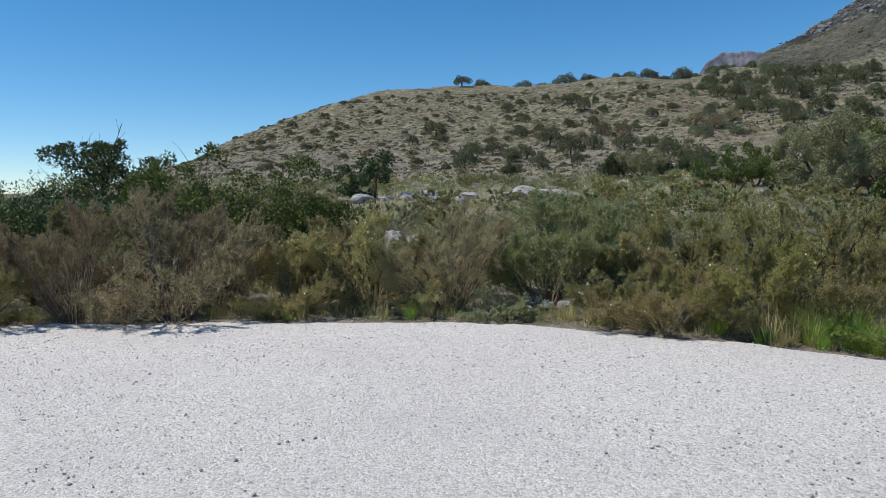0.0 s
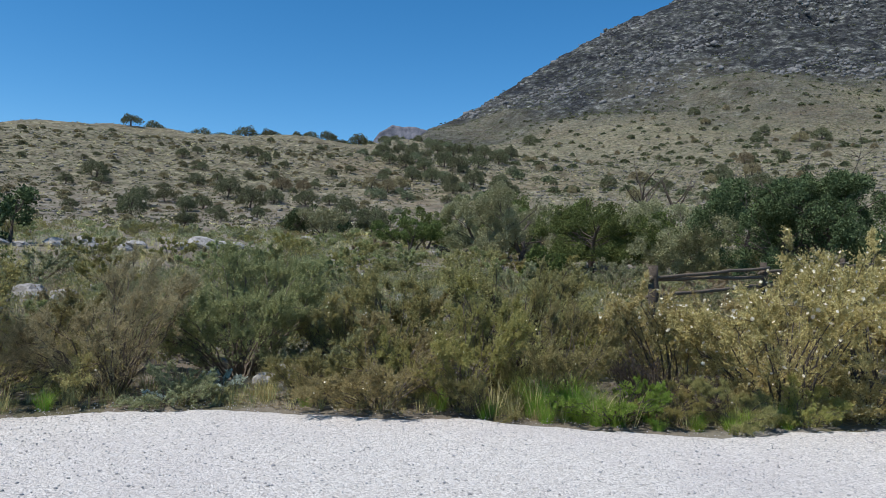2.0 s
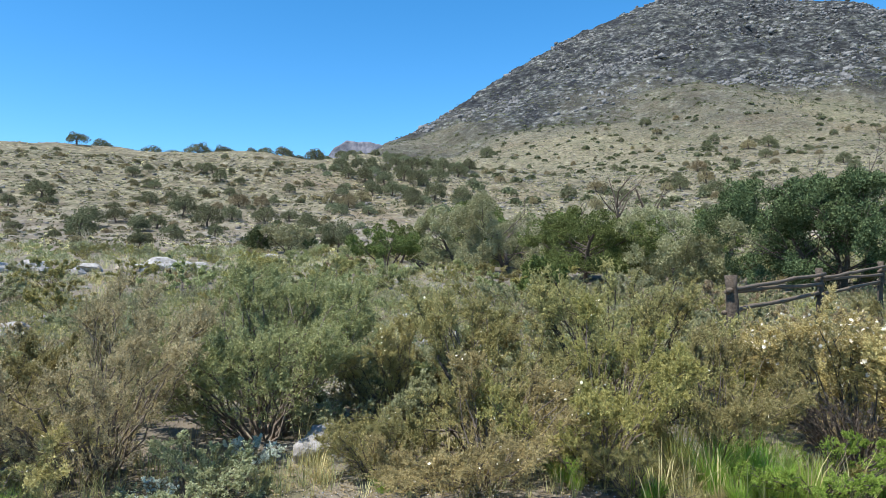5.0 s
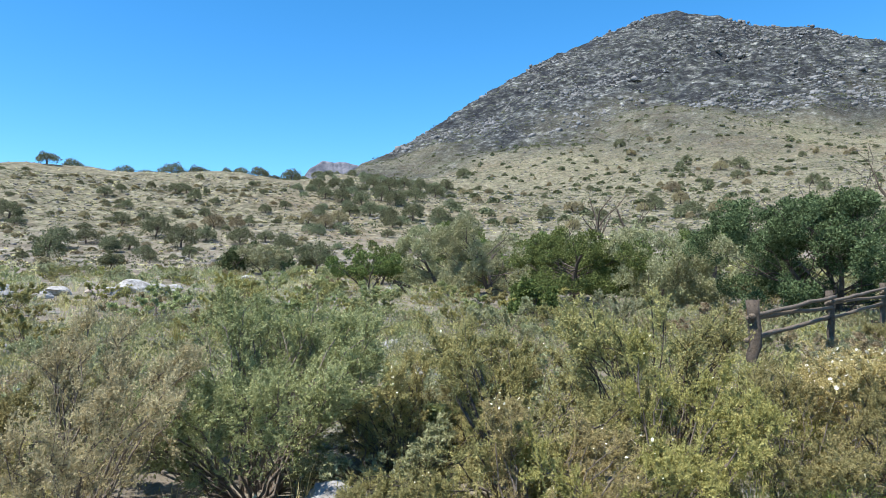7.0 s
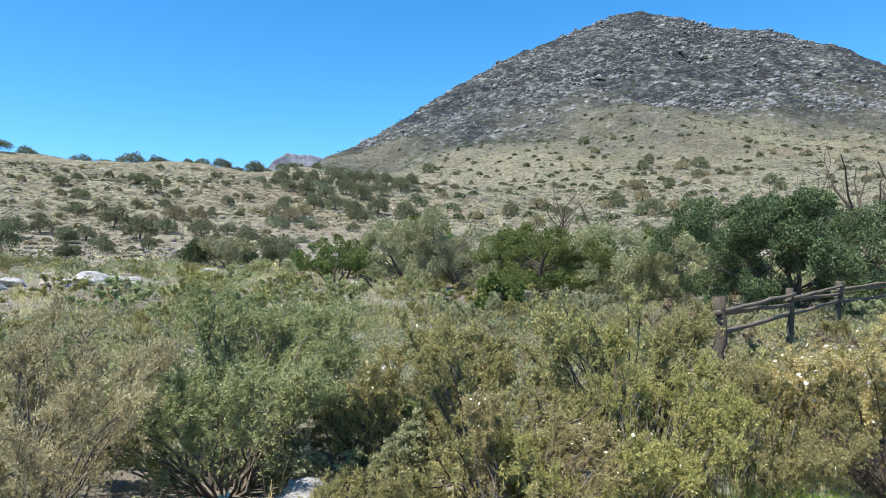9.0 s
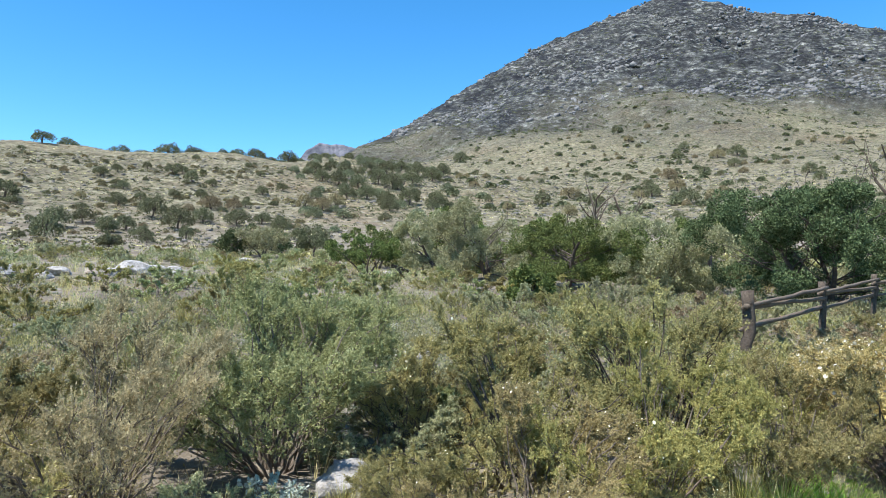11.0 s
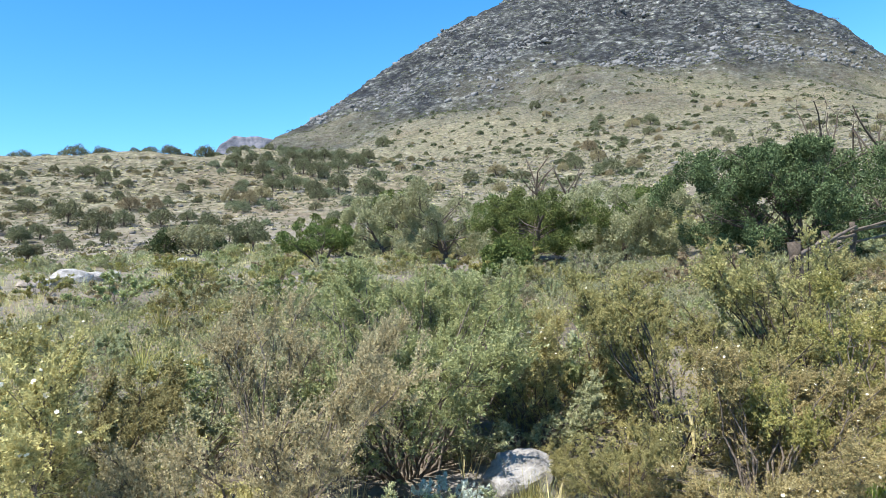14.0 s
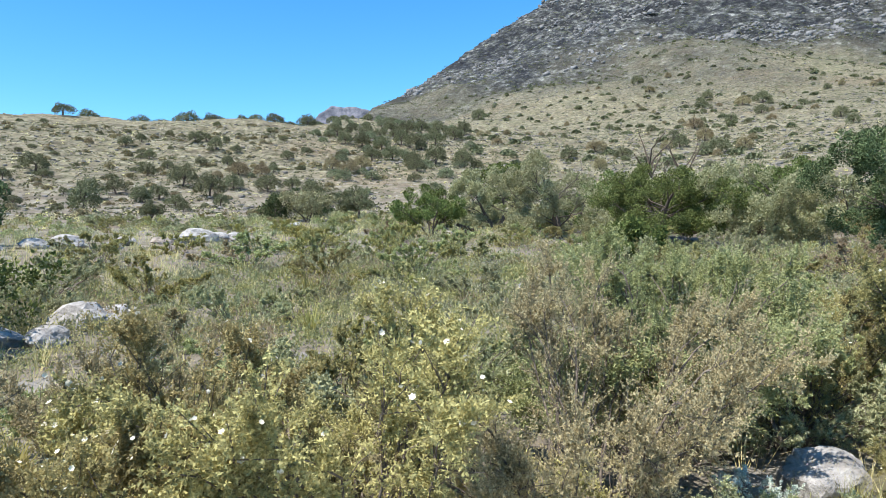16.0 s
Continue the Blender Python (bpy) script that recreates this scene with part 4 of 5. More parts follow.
def slope_scrub(name, spots, lo, hi, mat, seed, per=12):
    """Low scrub of the slopes, too much to count: tussocks of a few blades each."""
    rng = np.random.default_rng(seed)
    x, y = spots
    n = len(x)
    s = rng.uniform(lo, hi, n)
    c = np.stack((x, y, height(x, y)), -1)
    off = unit(rng.normal(size=(n, per, 3))) * np.array([0.5, 0.5, 0.35])
    off[..., 2] = np.abs(off[..., 2])
    p = (c[:, None] + off * s[:, None, None]).reshape(-1, 3)
    d = (off + rng.normal(scale=0.4, size=off.shape)).reshape(-1, 3)
    k = np.repeat(s, per)
    q = unit(np.cross(d, rng.normal(size=d.shape)))
    d = unit(d)
    k = k[:, None]
    v = np.stack((p - d * k * 0.15, p + q * k * 0.12, p + d * k * 0.15, p - q * k * 0.12), 1)
    return tagged(new(name, mesh_of(name, v.reshape(-1, 3), n * per, mat)), "low dry scrub dotted over the slopes", "scrub", kind="stuff")


def sector(n, az, rad, seed, power=1.0):
    rng = np.random.default_rng(seed)
    a = np.radians(rng.uniform(az[0], az[1], n))
    r = rad[0] + (rad[1] - rad[0]) * rng.uniform(0, 1, n) ** power
    return CX + r * np.sin(a), CY + r * np.cos(a)


slope_scrub("slope_scrub", sector(7000, (-24, 26), (75, 225), 91, 0.7), 0.3, 0.95, HILLG, 1, 14)
slope_scrub("slope_scrub", sector(4000, (-24, 60), (75, 300), 90, 0.7), 0.3, 1.0, HILLB, 7, 12)
slope_scrub("slope_scrub", sector(16000, (24, 80), (140, 640), 92, 0.95), 0.4, 1.6, HILLG, 2, 12)
slope_scrub("slope_scrub", sector(2200, (-10, 70), (60, 300), 93, 0.8), 0.3, 0.8, STRAW, 3, 14)
slope_scrub("slope_scrub", sector(420, (32, 80), (170, 560), 98, 0.9), 1.6, 4.0, HILLG, 5, 110)
slope_scrub("slope_scrub", sector(200, (-20, 26), (85, 220), 99, 0.8), 0.9, 2.0, HILLB, 6, 90)
slope_scrub("mountain_scrub", sector(2600, (26, 76), (480, 900), 94), 1.5, 3.8, HILLG, 4, 18)


def slope_stones(name, spots, lo, hi, mat, seed, shape=(0.6, 0.6, 0.34)):
    """Broken blocks strewn over the slopes."""
    rng = np.random.default_rng(seed)
    x, y = spots
    n = len(x)
    s = rng.uniform(lo, hi, n) * rng.choice((0.6, 1, 1.7), n, p=(0.55, 0.35, 0.1))
    cube = np.array([[i, j, k] for k in (-1, 1) for i, j in ((-1, -1), (1, -1), (1, 1), (-1, 1))], float)
    faces = np.array([[0, 3, 2, 1], [4, 5, 6, 7], [0, 1, 5, 4], [1, 2, 6, 5], [2, 3, 7, 6], [3, 0, 4, 7]])
    v = cube[None] * rng.uniform(0.5, 1.1, (n, 8, 3)) * s[:, None, None] * np.array(shape)
    t = rng.uniform(0, 6.28, n)
    c, sn = np.cos(t)[:, None], np.sin(t)[:, None]
    v = np.stack((v[..., 0] * c - v[..., 1] * sn, v[..., 0] * sn + v[..., 1] * c, v[..., 2]), -1)
    v += np.stack((x, y, height(x, y) + s * 0.1), -1)[:, None]
    f = (faces[None] + (np.arange(n) * 8)[:, None, None]).reshape(-1, 4)
    return tagged(new(name, indexed(name, v.reshape(-1, 3), f, mat, False)), "broken grey rock strewn over the slopes", "rock", kind="stuff")


for k, (mat, n) in enumerate(((OLIVE, 700), (GREYG, 800), (LIME, 160), (DARKG, 500))):
    cx, cy = sector(n, (-40, 84), (6, 75), 300 + k, 1.15)
    wash = (cx > -3) & (cx < 12.5) & (cy > 43.5) & (cy < 51.5)
    ok = (cy > edge(cx) + 2.2) & ~wash & ~((cx > -2) & (cx < 6.5) & (cy > 16.5) & (cy < 44) & (np.arange(len(cx)) % 3 > 0))
    ground_cover("ground_cover", (cx[ok], cy[ok]), 0.3, 0.75, mat, 20 + k)
for k, (mat, n) in enumerate(((OLIVE, 200), (GREYG, 420), (LIME, 70), (DARKG, 260))):
    cx, cy = sector(n, (-38, 80), (24, 78), 320 + k, 0.9)
    wash = (cx > -3) & (cx < 12.5) & (cy > 42) & (cy < 51.5)
    ok = ~wash & ~((cx > -2) & (cx < 6.5) & (cy < 46) & (np.arange(len(cx)) % 2 > 0))
    ground_cover("ground_cover", (cx[ok], cy[ok]), 0.6, 1.25, mat, 30 + k, 150)
for k, (mat, n) in enumerate(((OLIVE, 210), (GREYG, 440), (DARKG, 300), (BROWN, 80))):
    cx, cy = sector(n, (-38, 80), (7, 26), 340 + k, 0.8)
    ok = (cy > edge(cx) + 2.6) & (np.hypot(cx - 10.2, cy - 17) > 1.6)
    ground_cover("ground_cover", (cx[ok], cy[ok]), 0.45, 0.95, mat, 50 + k, 300)
slope_stones("slope_stones", sector(3400, (-20, 26), (90, 225), 95, 0.7), 0.12, 0.5, SLOPE_STONE, 1)
slope_stones("slope_stones", sector(12000, (24, 80), (150, 620), 96, 0.9), 0.25, 0.8, SLOPE_STONE, 2)
bx, by = sector(16000, (26, 77), (560, 930), 97)
ok = (height(bx, by) > 135) & (lumps(bx, by, 60, 4) + 0.6 * lumps(bx, by, 22, 8) + np.random.default_rng(6).normal(0, 0.3, len(bx)) > 0.1)
slope_stones("mountain_blocks", (bx[ok], by[ok]), 0.6, 2.3, LEDGE_STONE, 3, (0.8, 0.6, 0.62))

# ---- brush between the lot and the trees ----
S = {}
S["olive"] = shrub("desert_shrub", "olive-green twiggy desert shrub with small leaves", OLIVE, TWIG, 42, 0.95, 1.35, 130000, 0.0108, 101, 10, bare=0.06, side=24)
S["olive2"] = shrub("desert_shrub", "olive-gold bushy desert shrub with scattered flowers", LIME, GREY_TWIG, 42, 0.9, 1.25, 125000, 0.0108, 102, 30, bare=0.06, side=24)
S["dark"] = shrub("desert_shrub", "dark green upright broom-like shrub with bare stems below", DARKG, GREY_TWIG, 76, 0.85, 1.6, 180000, 0.0102, 103, 0, 0.85, 0.2, side=20, skirt=0.9)
S["brown"] = shrub("desert_shrub", "dry grey-brown leafy shrub with thin twigs", BROWN, GREY_TWIG, 46, 0.95, 1.35, 115000, 0.0105, 104, 0, 0.6, 0.1, side=24)
S["near_olive"] = shrub("desert_shrub", "olive-gold fine-leaved shrub with cream flowers and plumes", OLIVE_GOLD, GREY_TWIG, 50, 0.92, 1.3, 190000, 0.0092, 110, 110, bare=0.05, side=26)
S["near_brown"] = shrub("desert_shrub", "dry tan-brown fine-leaved shrub with thin pale twigs", BROWN, GREY_TWIG, 54, 0.95, 1.4, 180000, 0.0086, 116, 0, 0.6, 0.08, side=28)
S["gold"] = shrub("desert_shrub", "golden feathery shrub full of cream flowers", GOLD, TWIG, 46, 1.05, 1.6, 140000, 0.0125, 105, 400, 0.5, 0.06, side=28)
S["grey"] = shrub("desert_shrub", "grey-green low desert shrub", GREYG, GREY_TWIG, 46, 0.9, 1.05, 36000, 0.019, 106, 0, 0.5, 0.1, side=18)
S["bare"] = shrub("desert_shrub", "half-bare shrub with dark crooked branches", OLIVE, POST_WOOD, 40, 0.85, 1.5, 42000, 0.0135, 107, 6, 0.6, 0.3, side=22)
S["silver"] = shrub("silver_bush", "small pale silver-leaved bush beside the boulder", SILVER, GREY_TWIG, 34, 0.5, 0.6, 16000, 0.0165, 108, 0, 0.4, 0.05, "", 12)
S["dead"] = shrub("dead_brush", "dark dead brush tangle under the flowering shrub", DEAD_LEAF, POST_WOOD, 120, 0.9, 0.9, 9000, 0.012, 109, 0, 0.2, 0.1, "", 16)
PLACED = set()


def plant(kind, x, y, size=1.0, tall=1.0, turn=None):
    p = S[kind]
    turn = (x * 7.3 + y * 3.1) % 6.28 if turn is None else turn
    m = at_ground(x, y, turn, size, tall)
    if kind in PLACED:
        return again(p, m)
    PLACED.add(kind)
    p.matrix_basis = m
    return p


TALLER = {"silver": 1.0, "near_olive": 1.22, "near_brown": 1.22, "olive": 1.22, "brown": 1.3, "gold": 1.1, "dead": 1.0, "grey": 1.0, "olive2": 1.32}
for kind, x, y, s, t in (
        ("olive", -3.2, 11.2, 0.95, 0.9), ("brown", -2.0, 11.4, 1.0, 1.0), ("brown", -0.7, 11.5, 1.15, 0.95), ("brown", -0.4, 12.4, 0.9, 1.0), ("near_olive", 0.95, 12.6, 1.05, 0.85),
        ("near_olive", 0.85, 11.65, 0.8, 0.85), ("near_olive", 1.9, 11.95, 1.2, 0.8), ("near_olive", 5.95, 12.3, 0.95, 0.8), ("olive", 6.9, 12.6, 0.95, 0.8), ("near_brown", 3.1, 11.85, 1.0, 1.0), ("olive", 2.4, 13.2, 0.9, 0.8),
        ("dark", 4.62, 12.55, 1.25, 0.82), ("dark", 5.1, 13.4, 1.0, 1.0), ("grey", 3.65, 11.2, 0.5, 0.9),
        ("near_olive", 5.6, 10.35, 0.85, 0.76), ("olive2", 6.45, 10.1, 0.85, 0.95), ("olive", 6.2, 11.3, 1.0, 1.0), ("bare", 7.35, 10.75, 1.05, 1.0),
        ("olive", 7.5, 9.6, 0.8, 0.95), ("bare", 8.3, 11.3, 1.0, 1.0), ("gold", 9.6, 8.35, 1.1, 1.04), ("gold", 8.9, 9.25, 0.88, 0.96),
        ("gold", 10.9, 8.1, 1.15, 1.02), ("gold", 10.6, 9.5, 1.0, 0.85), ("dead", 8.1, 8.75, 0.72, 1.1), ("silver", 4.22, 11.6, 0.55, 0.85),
        ("olive", -4.6, 11.6, 1.0, 1.0), ("olive2", -5.8, 11.0, 0.9, 0.9), ("olive", 8.45, 8.1, 0.42, 0.8), ("olive2", 9.2, 7.85, 0.4, 0.75), ("gold", 10.0, 7.7, 0.45, 0.6), ("olive", 6.35, 9.35, 0.4, 0.8), ("olive2", 7.95, 8.35, 0.36, 0.7), ("gold", 12.3, 8.0, 1.0, 0.95), ("gold", 13.4, 11.9, 0.75, 0.5), ("gold", 15.2, 12.6, 0.8, 0.52), ("olive", 17.4, 13.1, 0.8, 0.7), ("gold", 11.5, 11.7, 0.85, 0.42), ("olive2", 10.4, 11.9, 0.85, 0.55), ("olive2", 9.3, 10.6, 0.9, 0.58),
        ("silver", 3.45, 11.15, 0.4, 0.7), ("grey", 3.9, 11.2, 0.35, 0.8), ("olive", 5.0, 10.9, 0.5, 0.8), ("grey", 5.6, 12.2, 0.8, 1.0), ("brown", -1.5, 12.9, 1.1, 1.05), ("olive", -3.3, 12.9, 1.1, 1.0), ("brown", 1.2, 13.4, 0.8, 0.9)):
    plant(kind, x, y - (0.6 if 9.9 < y < 11.6 and x < 8 and kind != "silver" else 0.4), s, t * TALLER.get(kind, 1.15))

# lighter brush for the ground farther off
M, FAR = {}, {}
for kind, leaf, twig, tall, seed in (("olive", OLIVE, TWIG, 1.0, 111), ("grey", GREYG, GREY_TWIG, 0.95, 112), ("green", DARKG, TWIG, 1.05, 113), ("lime", LIME, TWIG, 0.8, 114), ("broom", BROWN, GREY_TWIG, 0.9, 115)):
    label = {"olive": "olive desert shrub in the brush", "grey": "grey-green shrub in the brush", "green": "dark green shrub in the brush", "lime": "yellow-green low shrub in the brush", "broom": "brown dry shrub in the brush"}[kind]
    M[kind] = shrub("desert_shrub", label, leaf, twig, 34, 0.95, tall, 26000, 0.0215, seed, 0, 0.7, 0.05, "brush", 8, 12)
    FAR[kind] = shrub("desert_shrub", label, leaf, twig, 22, 0.95, tall, 9000, 0.038, seed + 10, 0, 0.5, 0.03, "brush", 6, 10)
MID = set()
rng = np.random.default_rng(200)
taken = []
tries = 0
while len(taken) < 255 and tries < 20000:
    tries += 1
    a, r = radians(rng.uniform(-38, 80)), rng.uniform(6.0 ** 0.75, 72 ** 0.75) ** (1 / 0.75)
    x, y = CX + r * math.sin(a), CY + r * math.cos(a)
    if y < edge(x) + 2.7 or x > 9 and r < 8.5 or any((x - u) ** 2 + (y - v) ** 2 < (0.66 + 0.031 * r) ** 2 for u, v in taken):
        continue
    if math.hypot(x - 11.6, y - 11.9) < 1.5 or abs(x - 10.2) < 1.4 and 15.5 < y < 19 or x < 3.2 and 19.5 < y < 24 and x > -0.3:
        continue
    if -3 < x < 12.5 and 42 < y < 51.5 or math.hypot(x - 19.5, y - 62) < 2.5:
        continue
    if -2 < x < 6.5 and 16.5 < y < 44 and rng.uniform() < 0.35:
        continue
    taken.append((x, y))
    kind = str(rng.choice(("olive", "grey", "green", "lime", "broom"), p=(0.28, 0.36, 0.2, 0.08, 0.08)))
    s = rng.uniform(0.8, 1.2) * (0.9 if r < 20 else 1.25)
    m = at_ground(x, y, rng.uniform(0, 6.28), s, rng.uniform(0.75, 1.05))
    book = M if r < 24 else FAR
    if (kind, r < 24) in MID:
        again(book[kind], m)
    else:
        MID.add((kind, r < 24))
        book[kind].matrix_basis = m

# ---- grass ----
G = [tuft("grass_tuft", "green curved grass tuft at the gravel edge", GRASS, 260, 0.4, 0.28, 121, 0.0026), tuft("grass_tuft", "straw-coloured dry grass tuft", STRAW, 240, 0.34, 0.3, 122, 0.0021), tuft("grass_tuft", "tall thin yellow-green grass tuft", LIME, 190, 0.55, 0.3, 123, 0.0022)]
GP = set()


def grass(k, x, y, s=1.0, t=1.0):
    m = at_ground(x, y, (x * 5.1 + y) % 6.28, s, t)
    if k in GP:
        return again(G[k], m)
    GP.add(k)
    G[k].matrix_basis = m


grass(0, 6.36, 8.85, 0.5, 0.9)
for k, x, y, s, t in ((0, 6.9, 8.75, 1.3, 1), (1, 7.1, 8.9, 1.5, 1), (2, 7.0, 9.1, 1.3, 1), (0, 7.2, 8.5, 1.2, 0.9), (2, 6.75, 8.95, 1.1, 0.9), (0, 7.35, 8.75, 1.4, 1), (1, 7.6, 8.7, 1.2, 1), (0, 4.9, 10.0, 0.6, 0.9), (1, 4.6, 10.5, 0.9, 0.8),
                      (1, 4.0, 10.8, 0.8, 0.8), (1, 5.3, 9.8, 0.7, 0.8), (2, 4.7, 10.9, 0.8, 0.8), (0, 0.9, 10.7, 0.6, 0.8), (2, 0.6, 10.9, 0.8, 0.7), (0, -3.0, 10.6, 0.9, 0.8), (0, -3.6, 10.7, 1.0, 0.8), (2, -2.6, 10.8, 0.9, 0.7),
                      (0, 8.3, 7.55, 0.7, 0.7), (0, 8.9, 7.4, 0.6, 0.7), (2, 9.5, 7.35, 0.7, 0.7), (1, 9.6, 9.9, 1.2, 1.1), (2, 9.2, 9.8, 1.2, 1.0), (1, 9.9, 10.4, 1.3, 1.0), (1, 8.8, 10.2, 1.1, 1.0), (1, 4.75, 10.85, 0.5, 0.8), (2, 5.0, 10.8, 0.45, 0.8), (1, 4.5, 10.9, 0.45, 0.7)):
    grass(k, x, y, s, t)
grng = np.random.default_rng(9)
for _ in range(26):
    x = grng.uniform(-5, 10.5)
    grass(int(grng.choice((0, 1, 2), p=(0.25, 0.5, 0.25))), x, float(edge(x)) + grng.uniform(0.08, 0.7), grng.uniform(0.35, 0.8), grng.uniform(0.6, 1.0))
for _ in range(22):
    x = grng.uniform(5.9, 9.6)
    grass(0, x, float(edge(x)) + grng.uniform(0.02, 0.5), grng.uniform(0.5, 0.9), grng.uniform(0.7, 1.0))
green = shrub("fresh_green_weed", "fresh bright-green feathery weed at the gravel edge", GREENER, TWIG, 110, 0.68, 0.5, 80000, 0.0085, 131, 0, 0.2, 0.0, "")
stand(green, 7.55, 8.3, 0.4, 1.0, 0.95)


def grass_field(name, spots, lo, hi, mat, seed, per=16):
    """Uncounted dry grass between the shrubs, as thin blades."""
    rng = np.random.default_rng(seed)
    x, y = spots
    ok = y > edge(x) + 0.01
    x, y = x[ok], y[ok]
    n = len(x)
    s = np.repeat(rng.uniform(lo, hi, n), per)[:, None]
    c = np.repeat(np.stack((x, y, height(x, y)), -1), per, 0)
    a = rng.uniform(0, 6.28, n * per)
    o = np.stack((np.cos(a), np.sin(a), 0 * a), -1)
    base = c + o * s * rng.uniform(0, 0.35, (n * per, 1))
    side = np.stack((-np.sin(a), np.cos(a), 0 * a), -1) * s * 0.009
    tip = base + o * s * rng.uniform(0.1, 0.6, (n * per, 1)) + np.array([0, 0, 1]) * s * rng.uniform(0.5, 1.0, (n * per, 1))
    mid = (base + tip) / 2 + np.array([0, 0, 1]) * s * 0.12
    v = np.stack((base - side, base + side, mid + side * 0.8, mid - side * 0.8, mid - side * 0.8, mid + side * 0.8, tip + side * 0.15, tip - side * 0.15), 1)
    return tagged(new(name, mesh_of(name, v.reshape(-1, 3), n * per * 2, mat)), "dry bunch grass between the shrubs", "grass", kind="stuff")


grass_field("dry_grass", sector(800, (-40, 84), (4.5, 60), 141, 1.2), 0.2, 0.45, STRAW, 1)
grass_field("dry_grass", sector(260, (-40, 84), (4.5, 60), 142, 1.2), 0.15, 0.35, OLIVE, 2)
grass_field("dry_grass", sector(900, (-30, 84), (40, 110), 143), 0.4, 0.8, STRAW, 3, 18)

def edge_strip(n, deep, seed):
    rng = np.random.default_rng(seed)
    x = rng.uniform(-7, 12, n)
    return x, edge(x) + 0.02 + deep * rng.uniform(0, 1, n) ** 1.3


def litter(name, spots, seed):
    """Dead twigs and leaf bits lying under the brush."""
    rng = np.random.default_rng(seed)
    x, y = spots
    n = len(x)
    a = rng.uniform(0, 6.28, n)
    c = np.stack((x, y, height(x, y) + 0.012), -1)
    d = np.stack((np.cos(a), np.sin(a), rng.uniform(-0.1, 0.35, n)), -1)
    v = blades3(c, d, 0.07, 0.012, rng)
    return tagged(new(name, mesh_of(name, v, n, BROWN, 3)), "dead twigs and leaf litter under the brush", "litter", kind="stuff")


grass_field("edge_grass", edge_strip(70, 1.2, 401), 0.08, 0.24, STRAW, 41, 18)
grass_field("edge_grass", edge_strip(380, 1.2, 402), 0.08, 0.26, OLIVE, 42, 18)
grass_field("edge_grass", edge_strip(260, 1.0, 403), 0.1, 0.32, DARKG, 43, 18)
litter("leaf_litter", edge_strip(9000, 1.5, 404), 44)

wx, wy = np.random.default_rng(77).uniform(-2, 6.5, 500), np.random.default_rng(78).uniform(16, 46, 500)
grass_field("dry_grass", (wx, wy), 0.2, 0.45, STRAW, 45, 22)

# ---- rocks ----
b = rock("boulder", "pale weathered limestone boulder beside a silver bush", LIMESTONE, (0.38, 0.27, 0.22), 151, 4, "")
b.matrix_basis = at_ground(4.93, 11.15, 0.4, 1, 1, -0.05)
ROCKS = [rock("wash_rock", "pale limestone rock in the dry wash", LIMESTONE, (0.6, 0.45, 0.32), 153 + k) for k in range(3)]
BROWN_ROCK = rock("wash_rock", "brown flat rock in the dry wash", BROWN_STONE, (0.7, 0.5, 0.35), 160)
spots = [(2.4, 47.0, 1.6), (4.4, 46.0, 1.2), (5.2, 47.8, 1.6), (7.6, 48.3, 1.2), (9.0, 48.7, 1.8), (10.3, 49.8, 1.5), (11.6, 50.6, 1.4), (1.0, 46.0, 1.4), (-1.8, 44.4, 1.6), (-0.6, 45.0, 0.9), (3.2, 47.3, 0.7), (20.2, 64.0, 1.5),
         (2.7, 26.1, 0.7), (1.5, 22.9, 1.25), (0.9, 21.2, 0.8), (0.1, 21.4, 1.0), (2.2, 24.2, 0.8), (1.9, 22.6, 0.6), (2.4, 23.2, 0.45), (23.8, 45.5, 1.0), (24.6, 46.0, 0.8), (11.4, 22.4, 0.6), (11.9, 23.0, 0.5), (10.7, 18.3, 0.45), (9.6, 17.6, 0.4)]
rng = np.random.default_rng(5)
for k, (x, y, s) in enumerate(spots):
    m = at_ground(x, y, rng.uniform(0, 6.28), s * rng.uniform(0.85, 1.1), rng.uniform(0.7, 1.0), -0.1 * s)
    if k < 3:
        ROCKS[k].matrix_basis = m
    else:
        again(ROCKS[k % 3], m)
BROWN_ROCK.matrix_basis = at_ground(7.1, 48.0, 0.5, 1.1, 0.9, -0.1)
again(BROWN_ROCK, at_ground(23.4, 44.8, 1.0, 1.0, 0.9, -0.1))

# ---- rail fences and fallen wood ----
def log_mesh(name, a, c, radius, seed, mat, sides=8):
    rng = np.random.default_rng(seed)
    a, c = np.array(a, float), np.array(c, float)
    f = np.linspace(0, 1, 9)[:, None]
    p = a + (c - a) * f + rng.normal(scale=radius * 0.35, size=(9, 3)) * np.sin(f * np.pi)
    r = radius * rng.uniform(0.85, 1.15, 9)
    p = np.concatenate((p[:1], p, p[-1:]))
    p[0] -= unit(c - a) * 0.002
    p[-1] += unit(c - a) * 0.002
    return tubes([(p, np.concatenate(([0.005], r, [0.005])))], mat, name, sides)


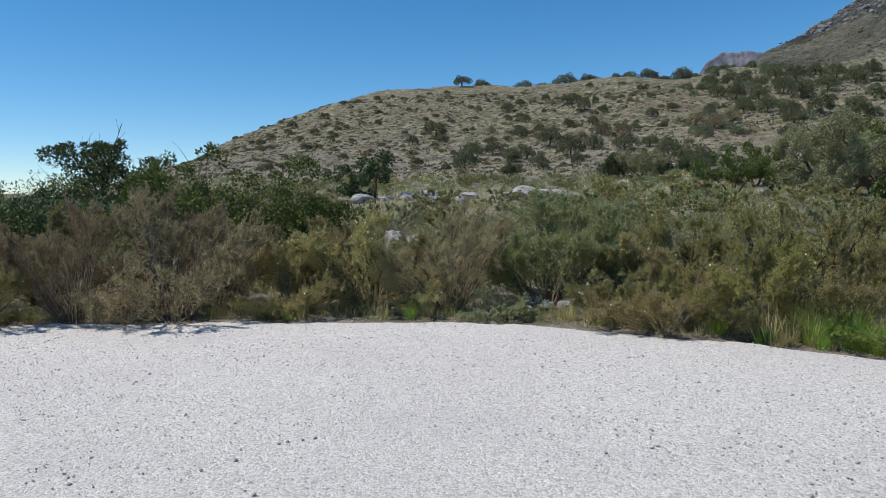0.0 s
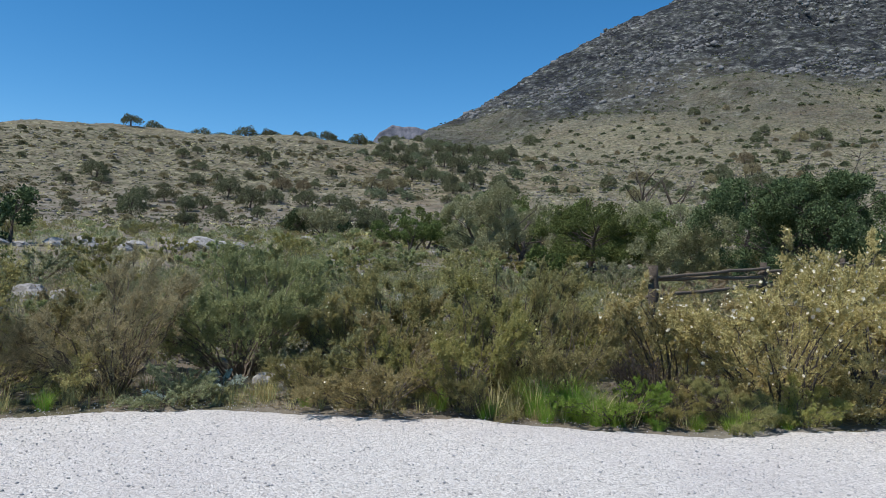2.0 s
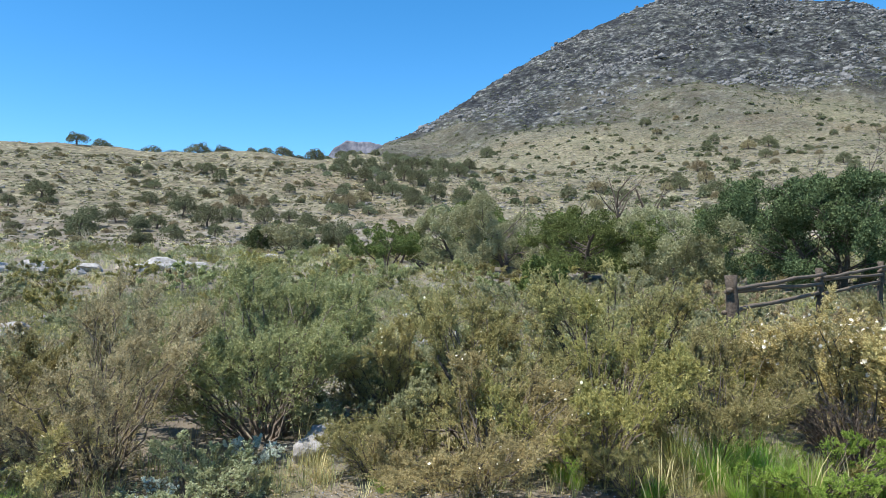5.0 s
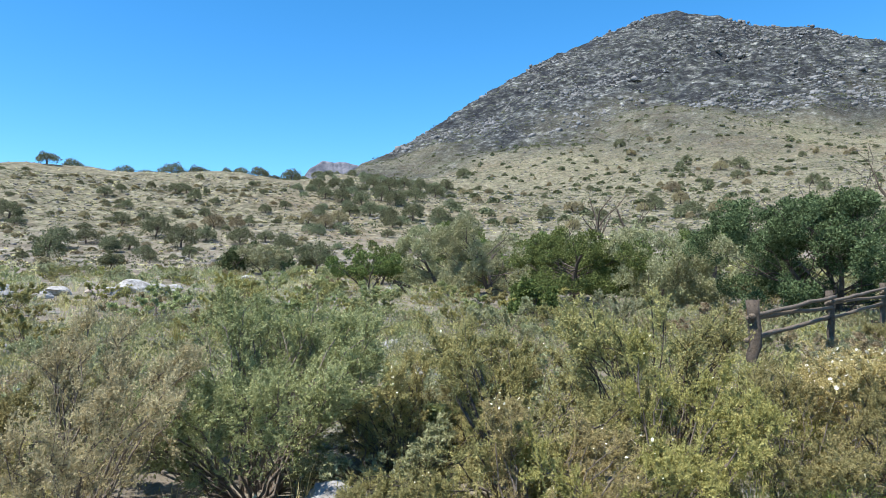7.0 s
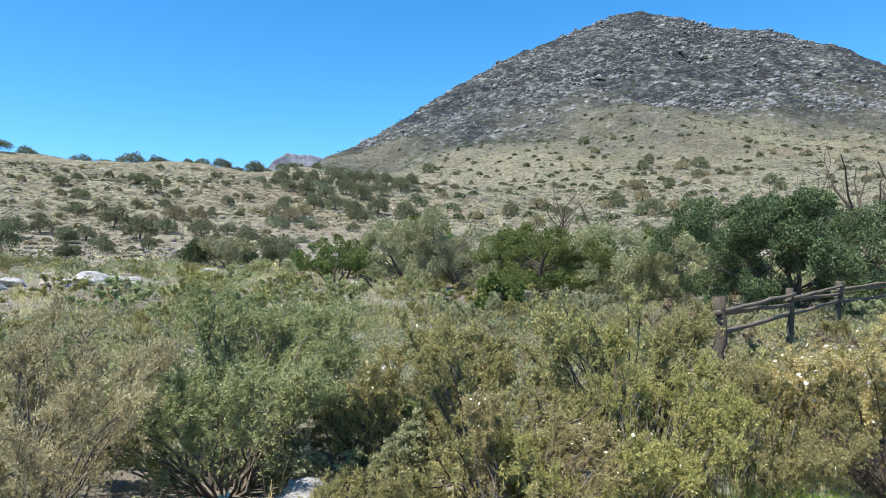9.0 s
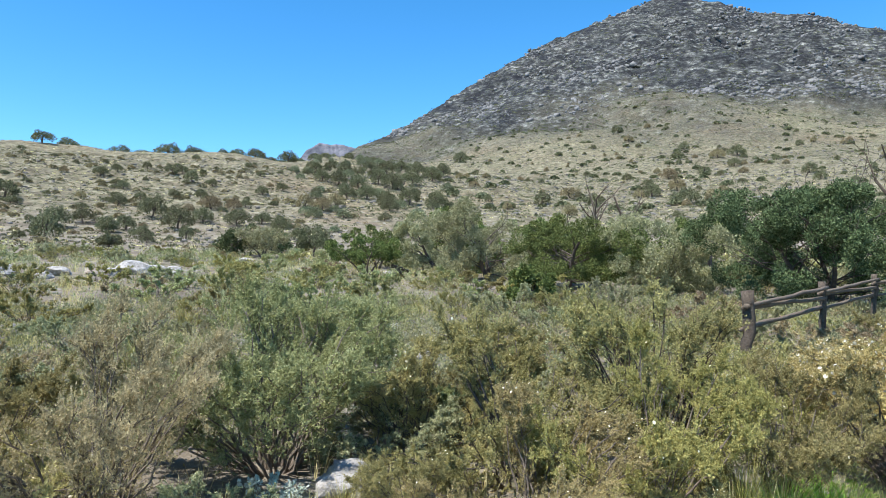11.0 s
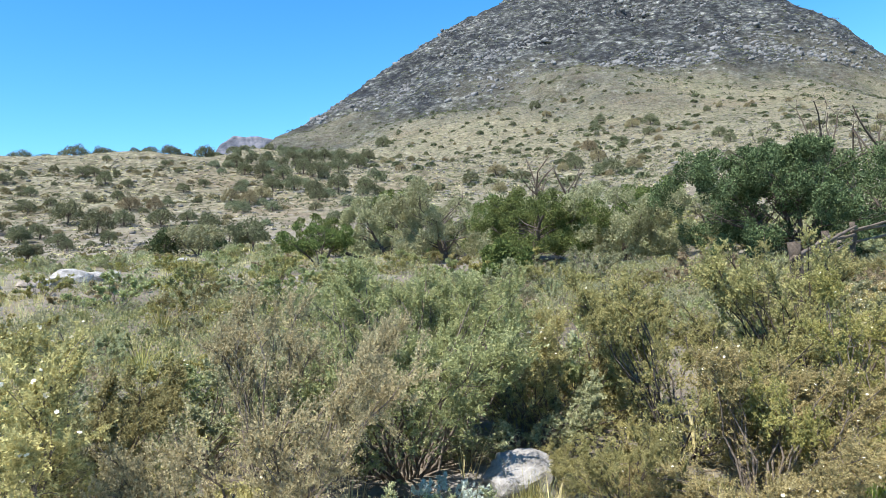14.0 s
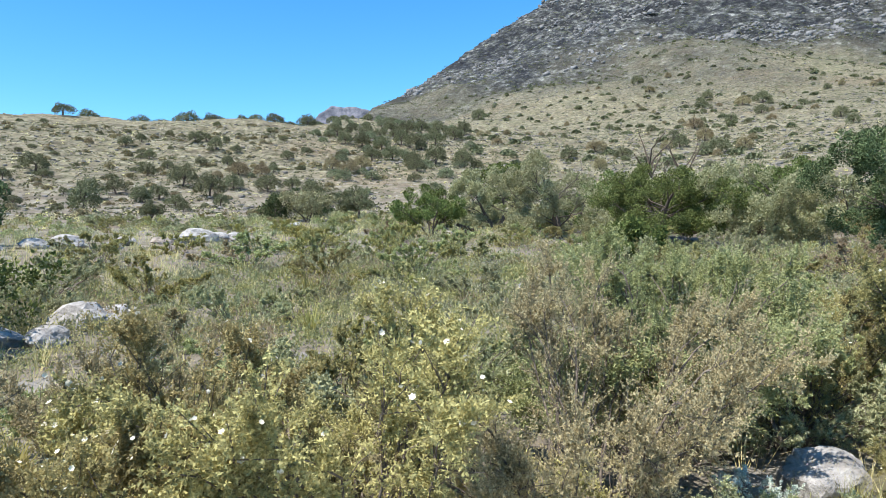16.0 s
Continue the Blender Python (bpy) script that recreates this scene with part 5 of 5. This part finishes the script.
def rail_fence(name, label, posts, tall, thick, rails, seed):
    root = thing(name, label, "fence")
    ends = []
    for k, (x, y) in enumerate(posts):
        z = float(height(x, y))
        ends.append(np.array([x, y, z]))
        child("post", log_mesh("post", (x, y, z - 0.1), (x + 0.02, y, z + tall), thick * (0.75 if k else 1.0), seed + k, POST_WOOD, 9), root)
    for k in range(len(ends) - 1):
        for j, (h0, h1) in enumerate(rails):
            o = np.array([0, -0.06 + 0.05 * j, 0])
            child("rail", log_mesh("rail", ends[k] + o + np.array([-0.12, 0, tall * h0]), ends[k + 1] + o + np.array([0.12, 0, tall * h1]), thick * 0.42, seed + 20 + 5 * k + j, OLD_WOOD, 6), root)
    return root


rail_fence("rail_fence", "weathered split-rail fence of rough grey wood", ((11.7, 12.1), (16.5, 13.55), (21.3, 14.75), (26.2, 14.5)), 1.5, 0.088, ((0.85, 0.92), (0.83, 0.78), (0.62, 0.66)), 171)
rail_fence("rail_fence", "far low split-rail fence on the flat", ((32.0, 92.0), (36.5, 95.0)), 1.2, 0.12, ((0.85, 0.85), (0.45, 0.45)), 191)
log = thing("fallen_log", "dark fallen log lying by the juniper", "log")
child("trunk", log_mesh("trunk", (22.6, 42.6, float(height(22.6, 42.6)) + 0.75), (24.9, 43.6, float(height(24.9, 43.6)) + 0.12), 0.12, 195, POST_WOOD), log)
child("branch", log_mesh("branch", (22.9, 42.7, float(height(22.9, 42.7)) + 0.65), (23.4, 42.5, float(height(23.4, 42.5)) + 0.02), 0.07, 196, POST_WOOD), log)

# ---- yucca rosettes ----
def yucca(x, y, s, seed):
    root = tuft("yucca", "spiky yellow-green yucca rosette", LIME, 110, 0.6, 0.25, seed, 0.011, "yucca")
    root["group"] = "yuccas"
    stand(root, x, y, 0.2 * seed, s)


yucca(0.5, 14.4, 0.95, 1)
yucca(33.5, 84.0, 2.6, 2)
yucca(6.6, 25.0, 1.4, 3)
yucca(4.6, 19.4, 1.1, 4)

# ---- loose stones on the gravel ----
pebbles("gravel_stones", 15000, PEBBLE, 1, 0.004, 0.011)
pebbles("dark_gravel_stones", 90, DARK_PEBBLE, 2, 0.003, 0.008)
